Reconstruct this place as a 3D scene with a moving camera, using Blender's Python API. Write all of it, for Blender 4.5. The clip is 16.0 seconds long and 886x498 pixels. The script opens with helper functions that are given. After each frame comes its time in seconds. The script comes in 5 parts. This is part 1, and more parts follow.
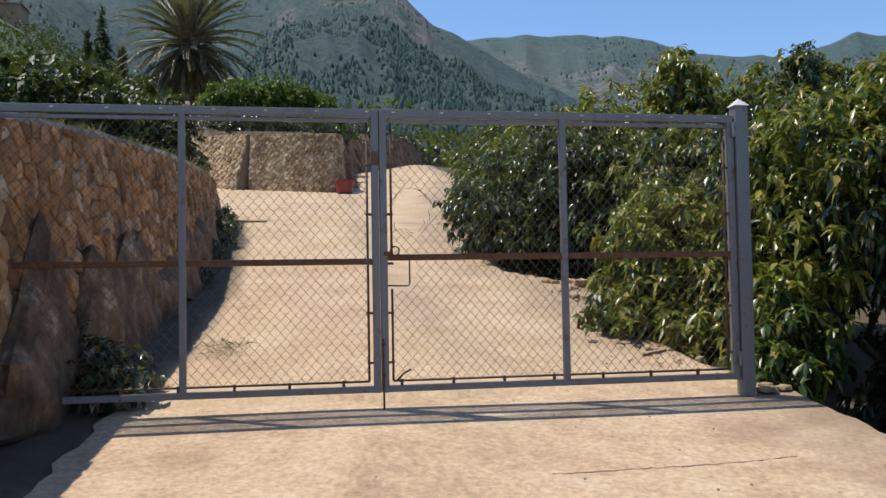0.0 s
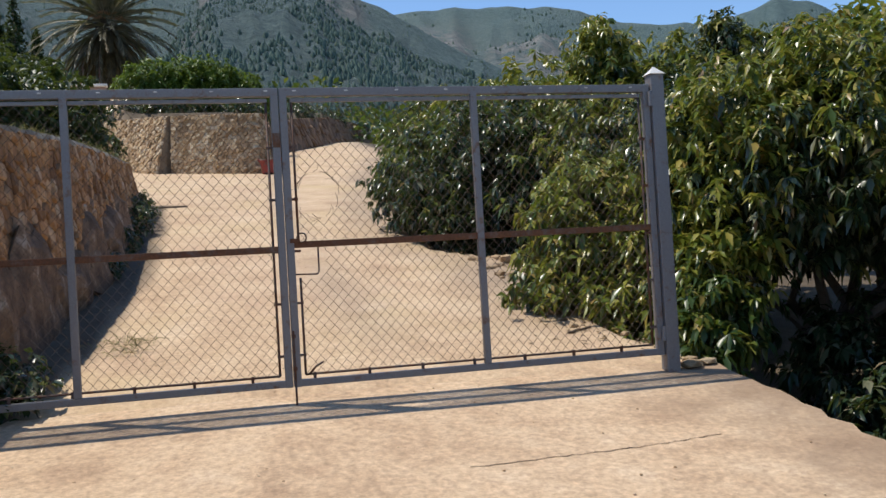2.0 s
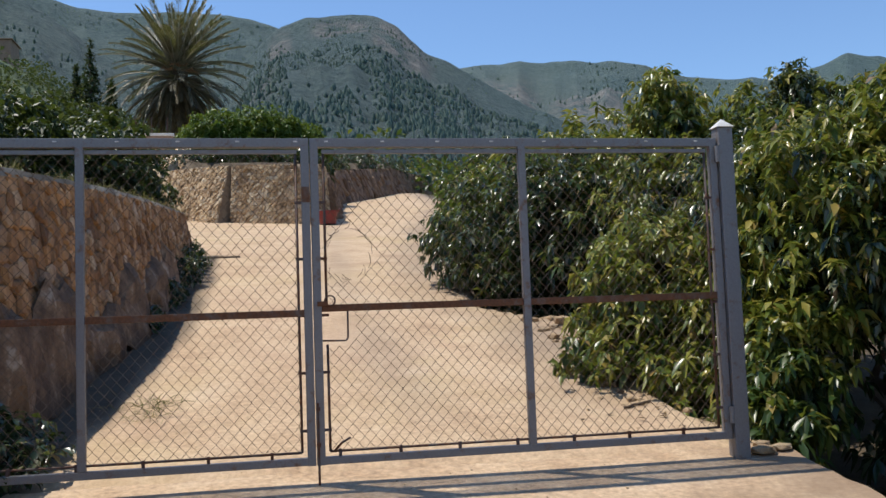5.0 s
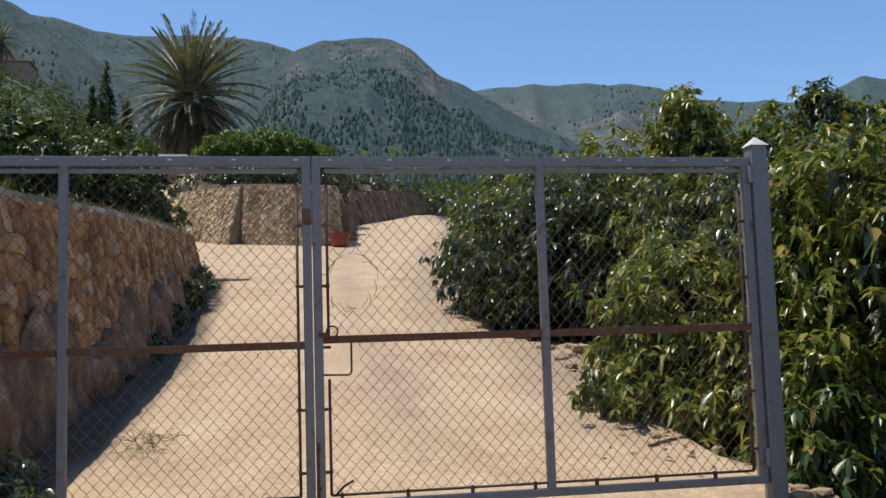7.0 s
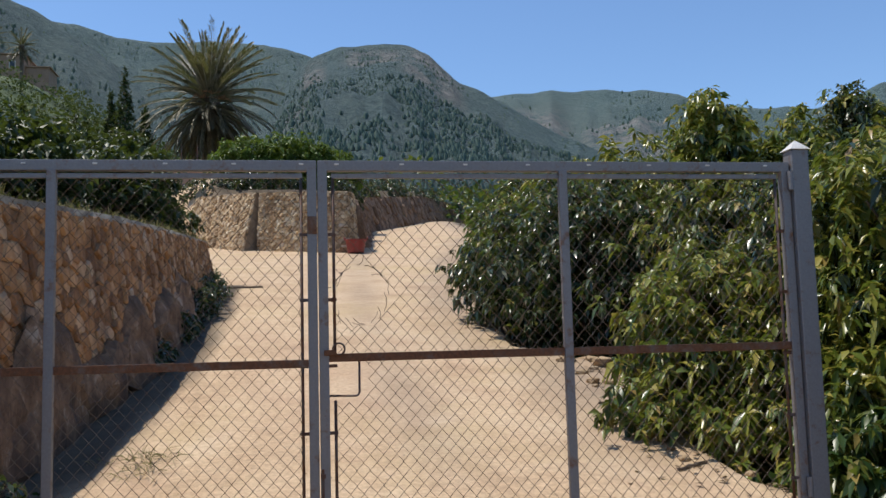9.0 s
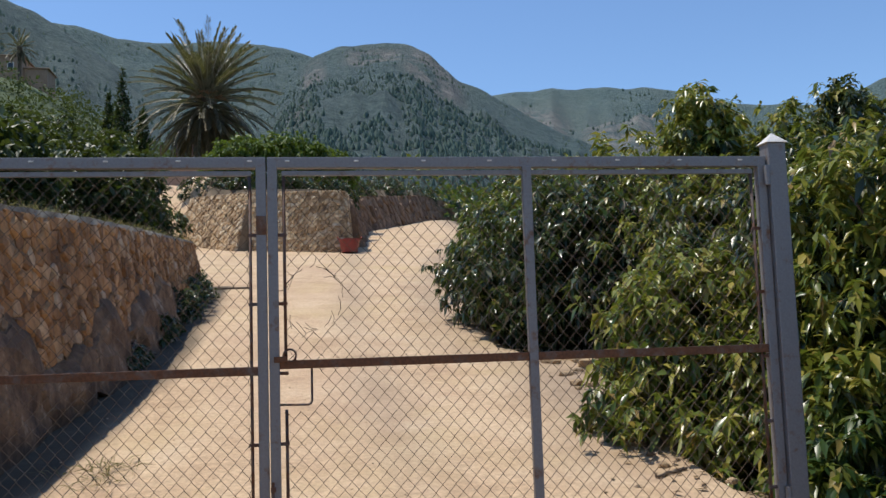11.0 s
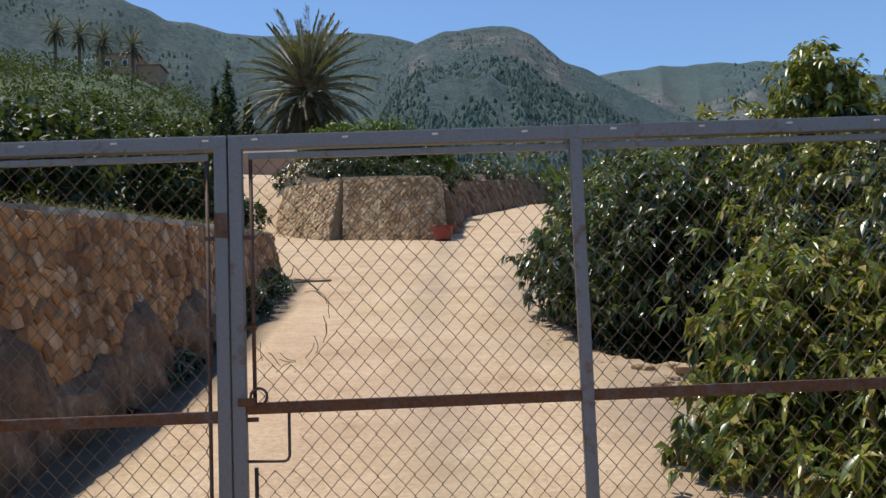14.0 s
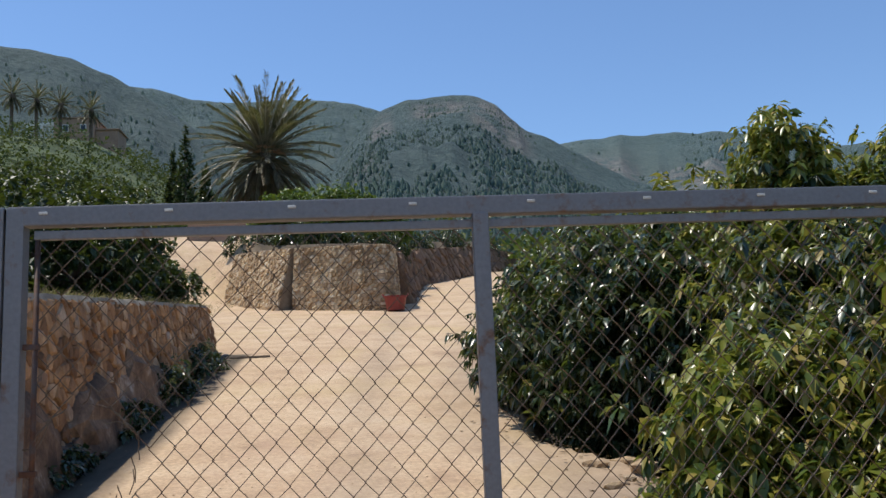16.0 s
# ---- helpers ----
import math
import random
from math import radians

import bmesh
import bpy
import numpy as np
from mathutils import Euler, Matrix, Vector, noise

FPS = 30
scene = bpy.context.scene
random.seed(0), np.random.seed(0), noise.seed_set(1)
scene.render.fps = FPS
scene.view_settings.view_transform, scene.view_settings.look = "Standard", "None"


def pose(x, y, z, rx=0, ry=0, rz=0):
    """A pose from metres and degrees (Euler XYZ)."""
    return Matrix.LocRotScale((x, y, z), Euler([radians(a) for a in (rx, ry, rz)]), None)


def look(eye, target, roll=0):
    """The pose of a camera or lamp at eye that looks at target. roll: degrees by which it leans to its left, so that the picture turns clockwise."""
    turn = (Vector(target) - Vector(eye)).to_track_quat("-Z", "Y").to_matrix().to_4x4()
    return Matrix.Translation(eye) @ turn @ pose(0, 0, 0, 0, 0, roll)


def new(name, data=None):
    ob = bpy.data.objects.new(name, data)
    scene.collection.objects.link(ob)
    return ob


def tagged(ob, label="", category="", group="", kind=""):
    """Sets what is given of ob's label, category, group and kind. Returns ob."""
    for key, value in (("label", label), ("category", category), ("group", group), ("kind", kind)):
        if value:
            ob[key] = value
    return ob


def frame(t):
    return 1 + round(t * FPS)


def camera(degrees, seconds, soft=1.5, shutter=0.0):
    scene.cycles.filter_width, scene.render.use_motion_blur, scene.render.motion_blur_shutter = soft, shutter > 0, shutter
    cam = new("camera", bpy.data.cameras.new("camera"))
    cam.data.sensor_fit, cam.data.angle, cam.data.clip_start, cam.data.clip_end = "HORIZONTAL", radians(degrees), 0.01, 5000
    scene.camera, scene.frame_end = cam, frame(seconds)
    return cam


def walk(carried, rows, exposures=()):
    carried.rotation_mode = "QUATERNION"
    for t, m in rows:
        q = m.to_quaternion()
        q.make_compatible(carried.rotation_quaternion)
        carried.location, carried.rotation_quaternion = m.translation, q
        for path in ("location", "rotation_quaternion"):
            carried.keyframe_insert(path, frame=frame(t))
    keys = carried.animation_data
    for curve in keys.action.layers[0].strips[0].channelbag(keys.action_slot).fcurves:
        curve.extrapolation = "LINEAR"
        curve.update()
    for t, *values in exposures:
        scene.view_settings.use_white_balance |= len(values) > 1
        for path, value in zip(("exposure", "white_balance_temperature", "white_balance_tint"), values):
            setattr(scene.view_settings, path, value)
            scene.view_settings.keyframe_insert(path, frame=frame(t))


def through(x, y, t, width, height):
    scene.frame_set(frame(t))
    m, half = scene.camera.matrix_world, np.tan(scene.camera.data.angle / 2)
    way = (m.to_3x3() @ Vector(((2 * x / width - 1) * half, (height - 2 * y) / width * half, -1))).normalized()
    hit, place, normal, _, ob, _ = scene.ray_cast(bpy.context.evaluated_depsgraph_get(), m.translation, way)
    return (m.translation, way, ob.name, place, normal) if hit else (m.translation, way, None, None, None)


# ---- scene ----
cam = camera(50.7, 16.0)
PATH = [
    (0, (-0.631, -5.474, 0.623), (-0.269, -3.509, 0.709), -1.0),
    (0.5, (-0.657, -5.343, 0.647), (-0.169, -3.405, 0.729), -1.6),
    (1, (-0.639, -5.294, 0.652), (-0.13, -3.362, 0.732), -2.8),
    (1.5, (-0.535, -5.27, 0.661), (-0.026, -3.337, 0.726), -3.2),
    (2, (-0.44, -5.258, 0.672), (0.053, -3.32, 0.7), -3.3),
    (2.5, (-0.396, -5.226, 0.687), (0.034, -3.273, 0.717), -2.9),
    (3, (-0.41, -5.13, 0.721), (0.02, -3.178, 0.781), -3.6),
    (3.5, (-0.439, -5.026, 0.735), (0.003, -3.078, 0.828), -4.1),
    (4, (-0.403, -4.941, 0.731), (0.036, -2.992, 0.832), -3.8),
    (4.5, (-0.313, -4.886, 0.748), (0.09, -2.93, 0.871), -2.4),
    (4.7, (-0.266, -4.863, 0.751), (0.121, -2.905, 0.882), -2.2),
    (6.8, (-0.145, -4.512, 0.772), (0.192, -2.551, 0.972), -1.9),
    (7, (-0.144, -4.475, 0.803), (0.196, -2.513, 0.994), -1.8),
    (7.5, (-0.036, -4.414, 0.83), (0.238, -2.443, 1.027), -1.2),
    (8, (-0.001, -4.348, 0.837), (0.233, -2.372, 1.035), -1.1),
    (8.5, (-0.037, -4.253, 0.849), (0.204, -2.277, 1.046), -1.2),
    (9, (-0.082, -4.16, 0.857), (0.222, -2.194, 1.062), -1.5),
    (9.2, (-0.092, -4.13, 0.855), (0.232, -2.167, 1.06), -1.6),
    (11.5, (0.183, -3.854, 0.905), (0.48, -1.887, 1.106), -1.9),
    (12, (0.19, -3.633, 0.938), (0.506, -1.668, 1.135), -2.1),
    (12.5, (0.251, -3.456, 0.942), (0.566, -1.491, 1.139), -3.1),
    (13, (0.414, -3.366, 0.968), (0.542, -1.38, 1.171), -2.6),
    (13.5, (0.515, -3.225, 0.983), (0.59, -1.236, 1.178), -2.4),
    (14, (0.577, -3.014, 1.033), (0.647, -1.023, 1.21), -2.2),
    (14.5, (0.698, -2.831, 1.068), (0.764, -0.839, 1.241), -2.7),
    (15, (0.858, -2.624, 1.143), (0.954, -0.635, 1.322), -2.4),
    (15.5, (0.895, -2.414, 1.167), (1.017, -0.434, 1.419), -2.4),
    (16, (0.859, -2.257, 1.204), (1.012, -0.288, 1.518), -2.4),
]
walk(cam, [(t, look(eye, target, roll)) for t, eye, target, roll in PATH],
     [(0, 0.38), (4, 0.36), (7, 0.29), (9, 0.30), (12.5, 0.31), (14, 0.28), (16, 0.28)])

# ---- world, sun, exposure ----
SUN_FROM = Vector((-0.37, 0.165, 1.0)).normalized()
world = bpy.data.worlds.new("sky")
scene.world = world
world.use_nodes = True
wn = world.node_tree.nodes
sky = wn.new("ShaderNodeTexSky")
sky.sky_type, sky.sun_disc = "NISHITA", False
sky.sun_elevation = math.asin(SUN_FROM.z)
sky.sun_rotation = math.atan2(SUN_FROM.x, SUN_FROM.y)
sky.altitude, sky.air_density, sky.dust_density, sky.ozone_density = 100, 1.0, 0.0, 7.0
wn["Background"].inputs[1].default_value = 0.13
world.node_tree.links.new(sky.outputs[0], wn["Background"].inputs[0])
lamp = bpy.data.lights.new("sun", "SUN")
lamp.energy, lamp.angle, lamp.color = 3.6, radians(0.53), (1.0, 0.94, 0.84)
sun = new("sun", lamp)
sun.matrix_world = look(SUN_FROM * 50, (0, 0, 0))


# ---- materials ----
def mat(name, rough=0.8, metal=0.0):
    m = bpy.data.materials.new(name)
    m.use_nodes = True
    b = m.node_tree.nodes["Principled BSDF"]
    b.inputs["Roughness"].default_value, b.inputs["Metallic"].default_value = rough, metal
    return m, m.node_tree, b


def node(tree, kind, **values):
    n = tree.nodes.new(kind)
    for key, value in values.items():
        n.inputs[key.replace("_", " ")].default_value = value
    return n


def noise_of(tree, scale, detail=6, rough=0.6, space="Object", stretch=(1, 1, 1)):
    co = tree.nodes.new("ShaderNodeTexCoord")
    mp = tree.nodes.new("ShaderNodeMapping")
    mp.inputs["Scale"].default_value = stretch
    n = node(tree, "ShaderNodeTexNoise", Scale=scale, Detail=detail, Roughness=rough)
    tree.links.new(co.outputs[space], mp.inputs[0])
    tree.links.new(mp.outputs[0], n.inputs["Vector"])
    return n.outputs["Fac"]


def ramp(tree, fac, stops):
    r = tree.nodes.new("ShaderNodeValToRGB")
    e = r.color_ramp.elements
    while len(e) < len(stops):
        e.new(0.5)
    for el, (p, c) in zip(e, stops):
        el.position, el.color = p, (*c, 1)
    tree.links.new(fac, r.inputs[0])
    return r.outputs[0]


def mix(tree, fac, a, b, mode="MIX"):
    m = tree.nodes.new("ShaderNodeMix")
    m.data_type, m.blend_type = "RGBA", mode
    for src, dst in ((fac, m.inputs[0]), (a, m.inputs[6]), (b, m.inputs[7])):
        if isinstance(src, (int, float)):
            dst.default_value = src
        elif isinstance(src, tuple):
            dst.default_value = (*src, 1)
        else:
            tree.links.new(src, dst)
    return m.outputs[2]


def bump(tree, b, height, strength=0.4, distance=0.02):
    n = node(tree, "ShaderNodeBump", Strength=strength, Distance=distance)
    tree.links.new(height, n.inputs["Height"])
    tree.links.new(n.outputs[0], b.inputs["Normal"])


def surface(name, stops, scale, rough=0.85, metal=0.0, fine=60, fine_amount=0.35, bump_amount=0.3, bump_size=0.01, stretch=(1, 1, 1), grain=None):
    """Two scales of variation: broad patches and fine grain."""
    m, t, b = mat(name, rough, metal)
    broad = ramp(t, noise_of(t, scale, 6, 0.65, stretch=stretch), stops)
    small = noise_of(t, fine, 5, 0.7)
    col = mix(t, fine_amount, broad, ramp(t, small, grain or [(0.3, (0.25, 0.25, 0.25)), (0.7, (0.8, 0.8, 0.8))]), "OVERLAY")
    t.links.new(col, b.inputs["Base Color"])
    bump(t, b, small, bump_amount, bump_size)
    return m


def concrete_material():
    m = surface("sandy_concrete", [(0.28, (0.333, 0.217, 0.133)), (0.42, (0.455, 0.314, 0.195)), (0.55, (0.525, 0.376, 0.240)), (0.72, (0.576, 0.434, 0.299))], 1.7, 0.9, fine=28, fine_amount=0.6, bump_amount=0.8)
    t = m.node_tree
    b = t.nodes["Principled BSDF"]
    clean = b.inputs["Base Color"].links[0].from_socket
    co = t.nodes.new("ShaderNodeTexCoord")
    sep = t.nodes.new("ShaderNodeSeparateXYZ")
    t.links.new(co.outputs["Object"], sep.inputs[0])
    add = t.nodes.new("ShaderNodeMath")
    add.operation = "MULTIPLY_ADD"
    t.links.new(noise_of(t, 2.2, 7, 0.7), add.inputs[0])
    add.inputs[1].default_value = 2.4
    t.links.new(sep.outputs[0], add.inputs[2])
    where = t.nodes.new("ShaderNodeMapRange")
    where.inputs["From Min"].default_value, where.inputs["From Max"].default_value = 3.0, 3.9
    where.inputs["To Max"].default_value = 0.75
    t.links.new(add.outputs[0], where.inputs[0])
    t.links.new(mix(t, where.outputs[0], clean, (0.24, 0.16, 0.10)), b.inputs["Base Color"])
    return m


CONCRETE = concrete_material()


def ground_material():
    """Pale sandy track, dry earth and litter off the track, scrub on the far slopes; the dark earth also paints the
    wall's shade.
    """
    m, t, b = mat("sandy_earth", 0.95)
    sand = ramp(t, noise_of(t, 1.3, 8, 0.72), [(0.28, (0.343, 0.227, 0.138)), (0.42, (0.465, 0.323, 0.199)), (0.55, (0.535, 0.386, 0.245)), (0.72, (0.586, 0.444, 0.299))])
    grit = noise_of(t, 26, 7, 0.75)
    sand = mix(t, 0.6, sand, ramp(t, grit, [(0.3, (0.25, 0.25, 0.25)), (0.7, (0.8, 0.8, 0.8))]), "OVERLAY")
    straw = ramp(t, noise_of(t, 0.55, 6, 0.65), [(0.5, (0, 0, 0)), (0.7, (0.55, 0.55, 0.55))])
    sand = mix(t, straw, sand, (0.50, 0.37, 0.18))
    clay = ramp(t, noise_of(t, 0.8, 7, 0.7, stretch=(1, 0.35, 1)), [(0.52, (0, 0, 0)), (0.72, (0.5, 0.5, 0.5))])
    sand = mix(t, clay, sand, (0.44, 0.285, 0.19))
    earth = ramp(t, noise_of(t, 3.0, 8, 0.7), [(0.3, (0.05, 0.037, 0.023)), (0.55, (0.10, 0.073, 0.045)), (0.78, (0.15, 0.11, 0.07))])
    scrub = ramp(t, noise_of(t, 0.25, 10, 0.75), [(0.35, (0.03, 0.05, 0.018)), (0.55, (0.07, 0.10, 0.035)), (0.72, (0.20, 0.17, 0.09))])
    kind = t.nodes.new("ShaderNodeAttribute")
    kind.attribute_name = "cover"
    sep = t.nodes.new("ShaderNodeSeparateColor")
    t.links.new(kind.outputs["Color"], sep.inputs[0])
    col = mix(t, sep.outputs[0], earth, sand)
    worn = ramp(t, noise_of(t, 5, 6, 0.7), [(0.35, (0.24, 0.175, 0.12)), (0.7, (0.40, 0.30, 0.21))])
    col = mix(t, sep.outputs[2], col, worn)
    col = mix(t, sep.outputs[1], col, scrub)
    t.links.new(col, b.inputs["Base Color"])
    bump(t, b, grit, 0.5, 0.015)
    return m


GROUND = ground_material()


def stone_material(name, stops, rnd=0.5):
    m, t, b = mat(name, 0.92)
    info = t.nodes.new("ShaderNodeObjectInfo")
    geo = t.nodes.new("ShaderNodeNewGeometry")
    add = t.nodes.new("ShaderNodeMath")
    add.operation = "ADD"
    t.links.new(info.outputs["Random"], add.inputs[0])
    t.links.new(geo.outputs["Random Per Island"], add.inputs[1])
    fr = t.nodes.new("ShaderNodeMath")
    fr.operation = "FRACT"
    t.links.new(add.outputs[0], fr.inputs[0])
    col = ramp(t, fr.outputs[0], stops)
    patch = noise_of(t, 9, 7, 0.7)
    col = mix(t, 0.55, col, ramp(t, patch, [(0.3, (0.2, 0.19, 0.18)), (0.7, (0.82, 0.8, 0.76))]), "OVERLAY")
    # damp and rust stains running over many stones
    where = t.nodes.new("ShaderNodeMapping")
    where.inputs["Scale"].default_value = (1, 1, 0.45)
    t.links.new(geo.outputs["Position"], where.inputs[0])
    stain = node(t, "ShaderNodeTexNoise", Scale=1.7, Detail=8, Roughness=0.7)
    t.links.new(where.outputs[0], stain.inputs["Vector"])
    col = mix(t, 1.0, col, ramp(t, stain.outputs["Fac"], [(0.36, (0.50, 0.44, 0.40)), (0.5, (0.9, 0.86, 0.82)), (0.66, (1.15, 1.13, 1.1))]), "MULTIPLY")
    t.links.new(col, b.inputs["Base Color"])
    bump(t, b, noise_of(t, 30, 6, 0.7), 0.7, 0.02)
    return m


WALL_STONE = stone_material("rust_tan_stone", [(0.0, (0.228, 0.120, 0.056)), (0.3, (0.361, 0.198, 0.092)), (0.6, (0.456, 0.258, 0.120)), (0.82, (0.532, 0.344, 0.192)), (0.93, (0.589, 0.456, 0.328)), (1.0, (0.247, 0.155, 0.100))])
ROUND_STONE = stone_material("pale_tan_stone", [(0.0, (0.34, 0.24, 0.14)), (0.35, (0.50, 0.37, 0.23)), (0.7, (0.60, 0.47, 0.31)), (0.9, (0.66, 0.56, 0.42)), (1.0, (0.42, 0.34, 0.25))])
BANK_STONE = stone_material("red_earth_stone", [(0.0, (0.17, 0.105, 0.065)), (0.5, (0.21, 0.13, 0.082)), (1.0, (0.26, 0.17, 0.11))])
MORTAR = surface("earth_mortar", [(0.3, (0.17, 0.105, 0.06)), (0.7, (0.30, 0.20, 0.115))], 5, 0.95, fine=50)
PALE_MORTAR = surface("pale_mortar", [(0.3, (0.16, 0.11, 0.07)), (0.7, (0.28, 0.21, 0.14))], 5, 0.95, fine=50)


def metal_material(name, paint, rust, amount, rough=0.55, metal=0.3):
    m, t, b = mat(name, rough, metal)
    n = noise_of(t, 14, 8, 0.7)
    f = ramp(t, n, [(amount - 0.08, (0, 0, 0)), (amount + 0.08, (1, 1, 1))])
    shade = ramp(t, noise_of(t, 90, 4, 0.6), [(0.3, tuple(c * 0.9 for c in paint)), (0.7, tuple(min(1, c * 1.1) for c in paint))])
    rusty = ramp(t, noise_of(t, 60, 6, 0.7), [(0.3, tuple(c * 0.6 for c in rust)), (0.7, tuple(c * 1.4 for c in rust))])
    t.links.new(mix(t, f, rusty, shade), b.inputs["Base Color"])
    bump(t, b, n, 0.25, 0.003)
    return m


STEEL = metal_material("grey_painted_steel", (0.20, 0.195, 0.20), (0.16, 0.075, 0.035), 0.36)
RUSTY = metal_material("rusted_steel", (0.16, 0.13, 0.11), (0.15, 0.065, 0.03), 0.60, 0.75)
DARK_ROD = metal_material("dark_steel_rod", (0.10, 0.08, 0.075), (0.12, 0.05, 0.025), 0.50, 0.7)
WIRE = metal_material("weathered_wire", (0.13, 0.10, 0.07), (0.11, 0.06, 0.03), 0.5, 0.6, 0.3)
CAP = surface("pale_cap_paint", [(0.3, (0.5, 0.48, 0.44)), (0.7, (0.68, 0.66, 0.62))], 20, 0.6)


def leaf_material(name, stops, gloss=0.38, through=0.35, noise_scale=0.9, amount=0.35):
    m, t, b = mat(name, gloss)
    geo = t.nodes.new("ShaderNodeNewGeometry")
    col = ramp(t, geo.outputs["Random Per Island"], stops)
    broad = noise_of(t, noise_scale, 4, 0.6)
    col = mix(t, amount, col, ramp(t, broad, [(0.3, (0.2, 0.22, 0.2)), (0.7, (0.8, 0.78, 0.7))]), "OVERLAY")
    t.links.new(col, b.inputs["Base Color"])
    tr = t.nodes.new("ShaderNodeBsdfTranslucent")
    t.links.new(mix(t, 0.6, col, (0.16, 0.20, 0.02)), tr.inputs[0])
    ms = t.nodes.new("ShaderNodeMixShader")
    ms.inputs[0].default_value = through
    t.links.new(b.outputs[0], ms.inputs[1])
    t.links.new(tr.outputs[0], ms.inputs[2])
    t.links.new(ms.outputs[0], t.nodes["Material Output"].inputs[0])
    return m


DARK_LEAF = leaf_material("dark_leaf", [(0.0, (0.018, 0.038, 0.02)), (0.5, (0.036, 0.062, 0.030)), (0.82, (0.085, 0.10, 0.055)), (0.95, (0.24, 0.23, 0.15)), (1.0, (0.28, 0.19, 0.12))], 0.27, 0.22)
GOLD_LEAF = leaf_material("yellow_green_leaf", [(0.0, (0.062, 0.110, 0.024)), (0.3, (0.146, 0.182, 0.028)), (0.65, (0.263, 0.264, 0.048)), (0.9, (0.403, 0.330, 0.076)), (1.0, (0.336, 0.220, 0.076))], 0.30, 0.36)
MID_LEAF = leaf_material("green_leaf", [(0.0, (0.025, 0.06, 0.018)), (0.5, (0.055, 0.10, 0.025)), (0.85, (0.17, 0.19, 0.035)), (1.0, (0.34, 0.25, 0.08))], 0.34, 0.38)
BRIGHT_LEAF = leaf_material("bright_shrub_leaf", [(0.0, (0.05, 0.11, 0.015)), (0.6, (0.10, 0.17, 0.02)), (1.0, (0.15, 0.21, 0.03))], 0.5, 0.4)
CITRUS_LEAF = leaf_material("citrus_leaf", [(0.0, (0.011, 0.029, 0.010)), (0.6, (0.022, 0.048, 0.013)), (1.0, (0.045, 0.070, 0.017))], 0.48, 0.25)
SCRUB_LEAF = leaf_material("scrub_leaf", [(0.0, (0.014, 0.032, 0.012)), (0.5, (0.032, 0.059, 0.018)), (0.85, (0.061, 0.090, 0.025)), (1.0, (0.108, 0.108, 0.050))], 0.8, 0.25, 0.06, 0.6)
PALM_LEAF = leaf_material("palm_leaf", [(0.0, (0.075, 0.065, 0.042)), (0.6, (0.15, 0.128, 0.085)), (1.0, (0.30, 0.26, 0.19))], 0.45, 0.2)
DRY_PALM = leaf_material("dry_palm_leaf", [(0.0, (0.10, 0.075, 0.045)), (1.0, (0.24, 0.18, 0.11))], 0.7, 0.15)
GRASS_DRY = leaf_material("dry_grass", [(0.0, (0.14, 0.12, 0.05)), (1.0, (0.36, 0.29, 0.15))], 0.7, 0.3)
BARK = surface("grey_brown_bark", [(0.3, (0.07, 0.05, 0.035)), (0.7, (0.16, 0.12, 0.09))], 6, 0.95, fine=30, bump_amount=0.8, bump_size=0.03, stretch=(1, 1, 0.25))
RED_PLASTIC = surface("red_plastic", [(0.3, (0.20, 0.024, 0.018)), (0.7, (0.29, 0.04, 0.03))], 5, 0.45, fine=40, fine_amount=0.15, bump_amount=0.1)


# ---- building helpers ----
def mesh_object(name, verts, faces, material, parent=None, smooth=False):
    me = bpy.data.meshes.new(name)
    me.from_pydata([tuple(v) for v in verts], [], faces)
    me.materials.append(material)
    if smooth:
        me.shade_smooth()
    ob = new(name, me)
    ob.parent = parent
    return ob


def part(name, bm, material, parent, label="", smooth=False):
    me = bpy.data.meshes.new(name)
    bm.to_mesh(me)
    bm.free()
    me.materials.append(material)
    if smooth:
        me.shade_smooth()
    ob = new(name, me)
    ob.parent = parent
    return tagged(ob, label)


def array_mesh(name, verts, faces, material, parent=None, smooth=False):
    """A mesh from numpy arrays: verts (n, 3), faces (m, k)."""
    me = bpy.data.meshes.new(name)
    k = faces.shape[1]
    me.vertices.add(len(verts))
    me.vertices.foreach_set("co", np.ascontiguousarray(verts, dtype=np.float32).ravel())
    me.loops.add(faces.size)
    me.loops.foreach_set("vertex_index", np.ascontiguousarray(faces, dtype=np.int32).ravel())
    me.polygons.add(len(faces))
    me.polygons.foreach_set("loop_start", np.arange(0, faces.size, k, dtype=np.int32))
    me.update(calc_edges=True)
    if smooth:
        me.shade_smooth()
    me.materials.append(material)
    ob = new(name, me)
    ob.parent = parent
    return ob


def box(bm, x0, x1, y0, y1, z0, z1, bevel=0.0):
    r = bmesh.ops.create_cube(bm, size=1)
    for v in r["verts"]:
        v.co = Vector(((x0 + x1) / 2 + v.co.x * (x1 - x0), (y0 + y1) / 2 + v.co.y * (y1 - y0), (z0 + z1) / 2 + v.co.z * (z1 - z0)))
    if bevel:
        edges = list({e for v in r["verts"] for e in v.link_edges})
        bmesh.ops.bevel(bm, geom=edges, offset=bevel, segments=2, affect="EDGES", profile=0.6)
    return bm


def boxed(*args, bevel=0.004):
    return box(bmesh.new(), *args, bevel=bevel)


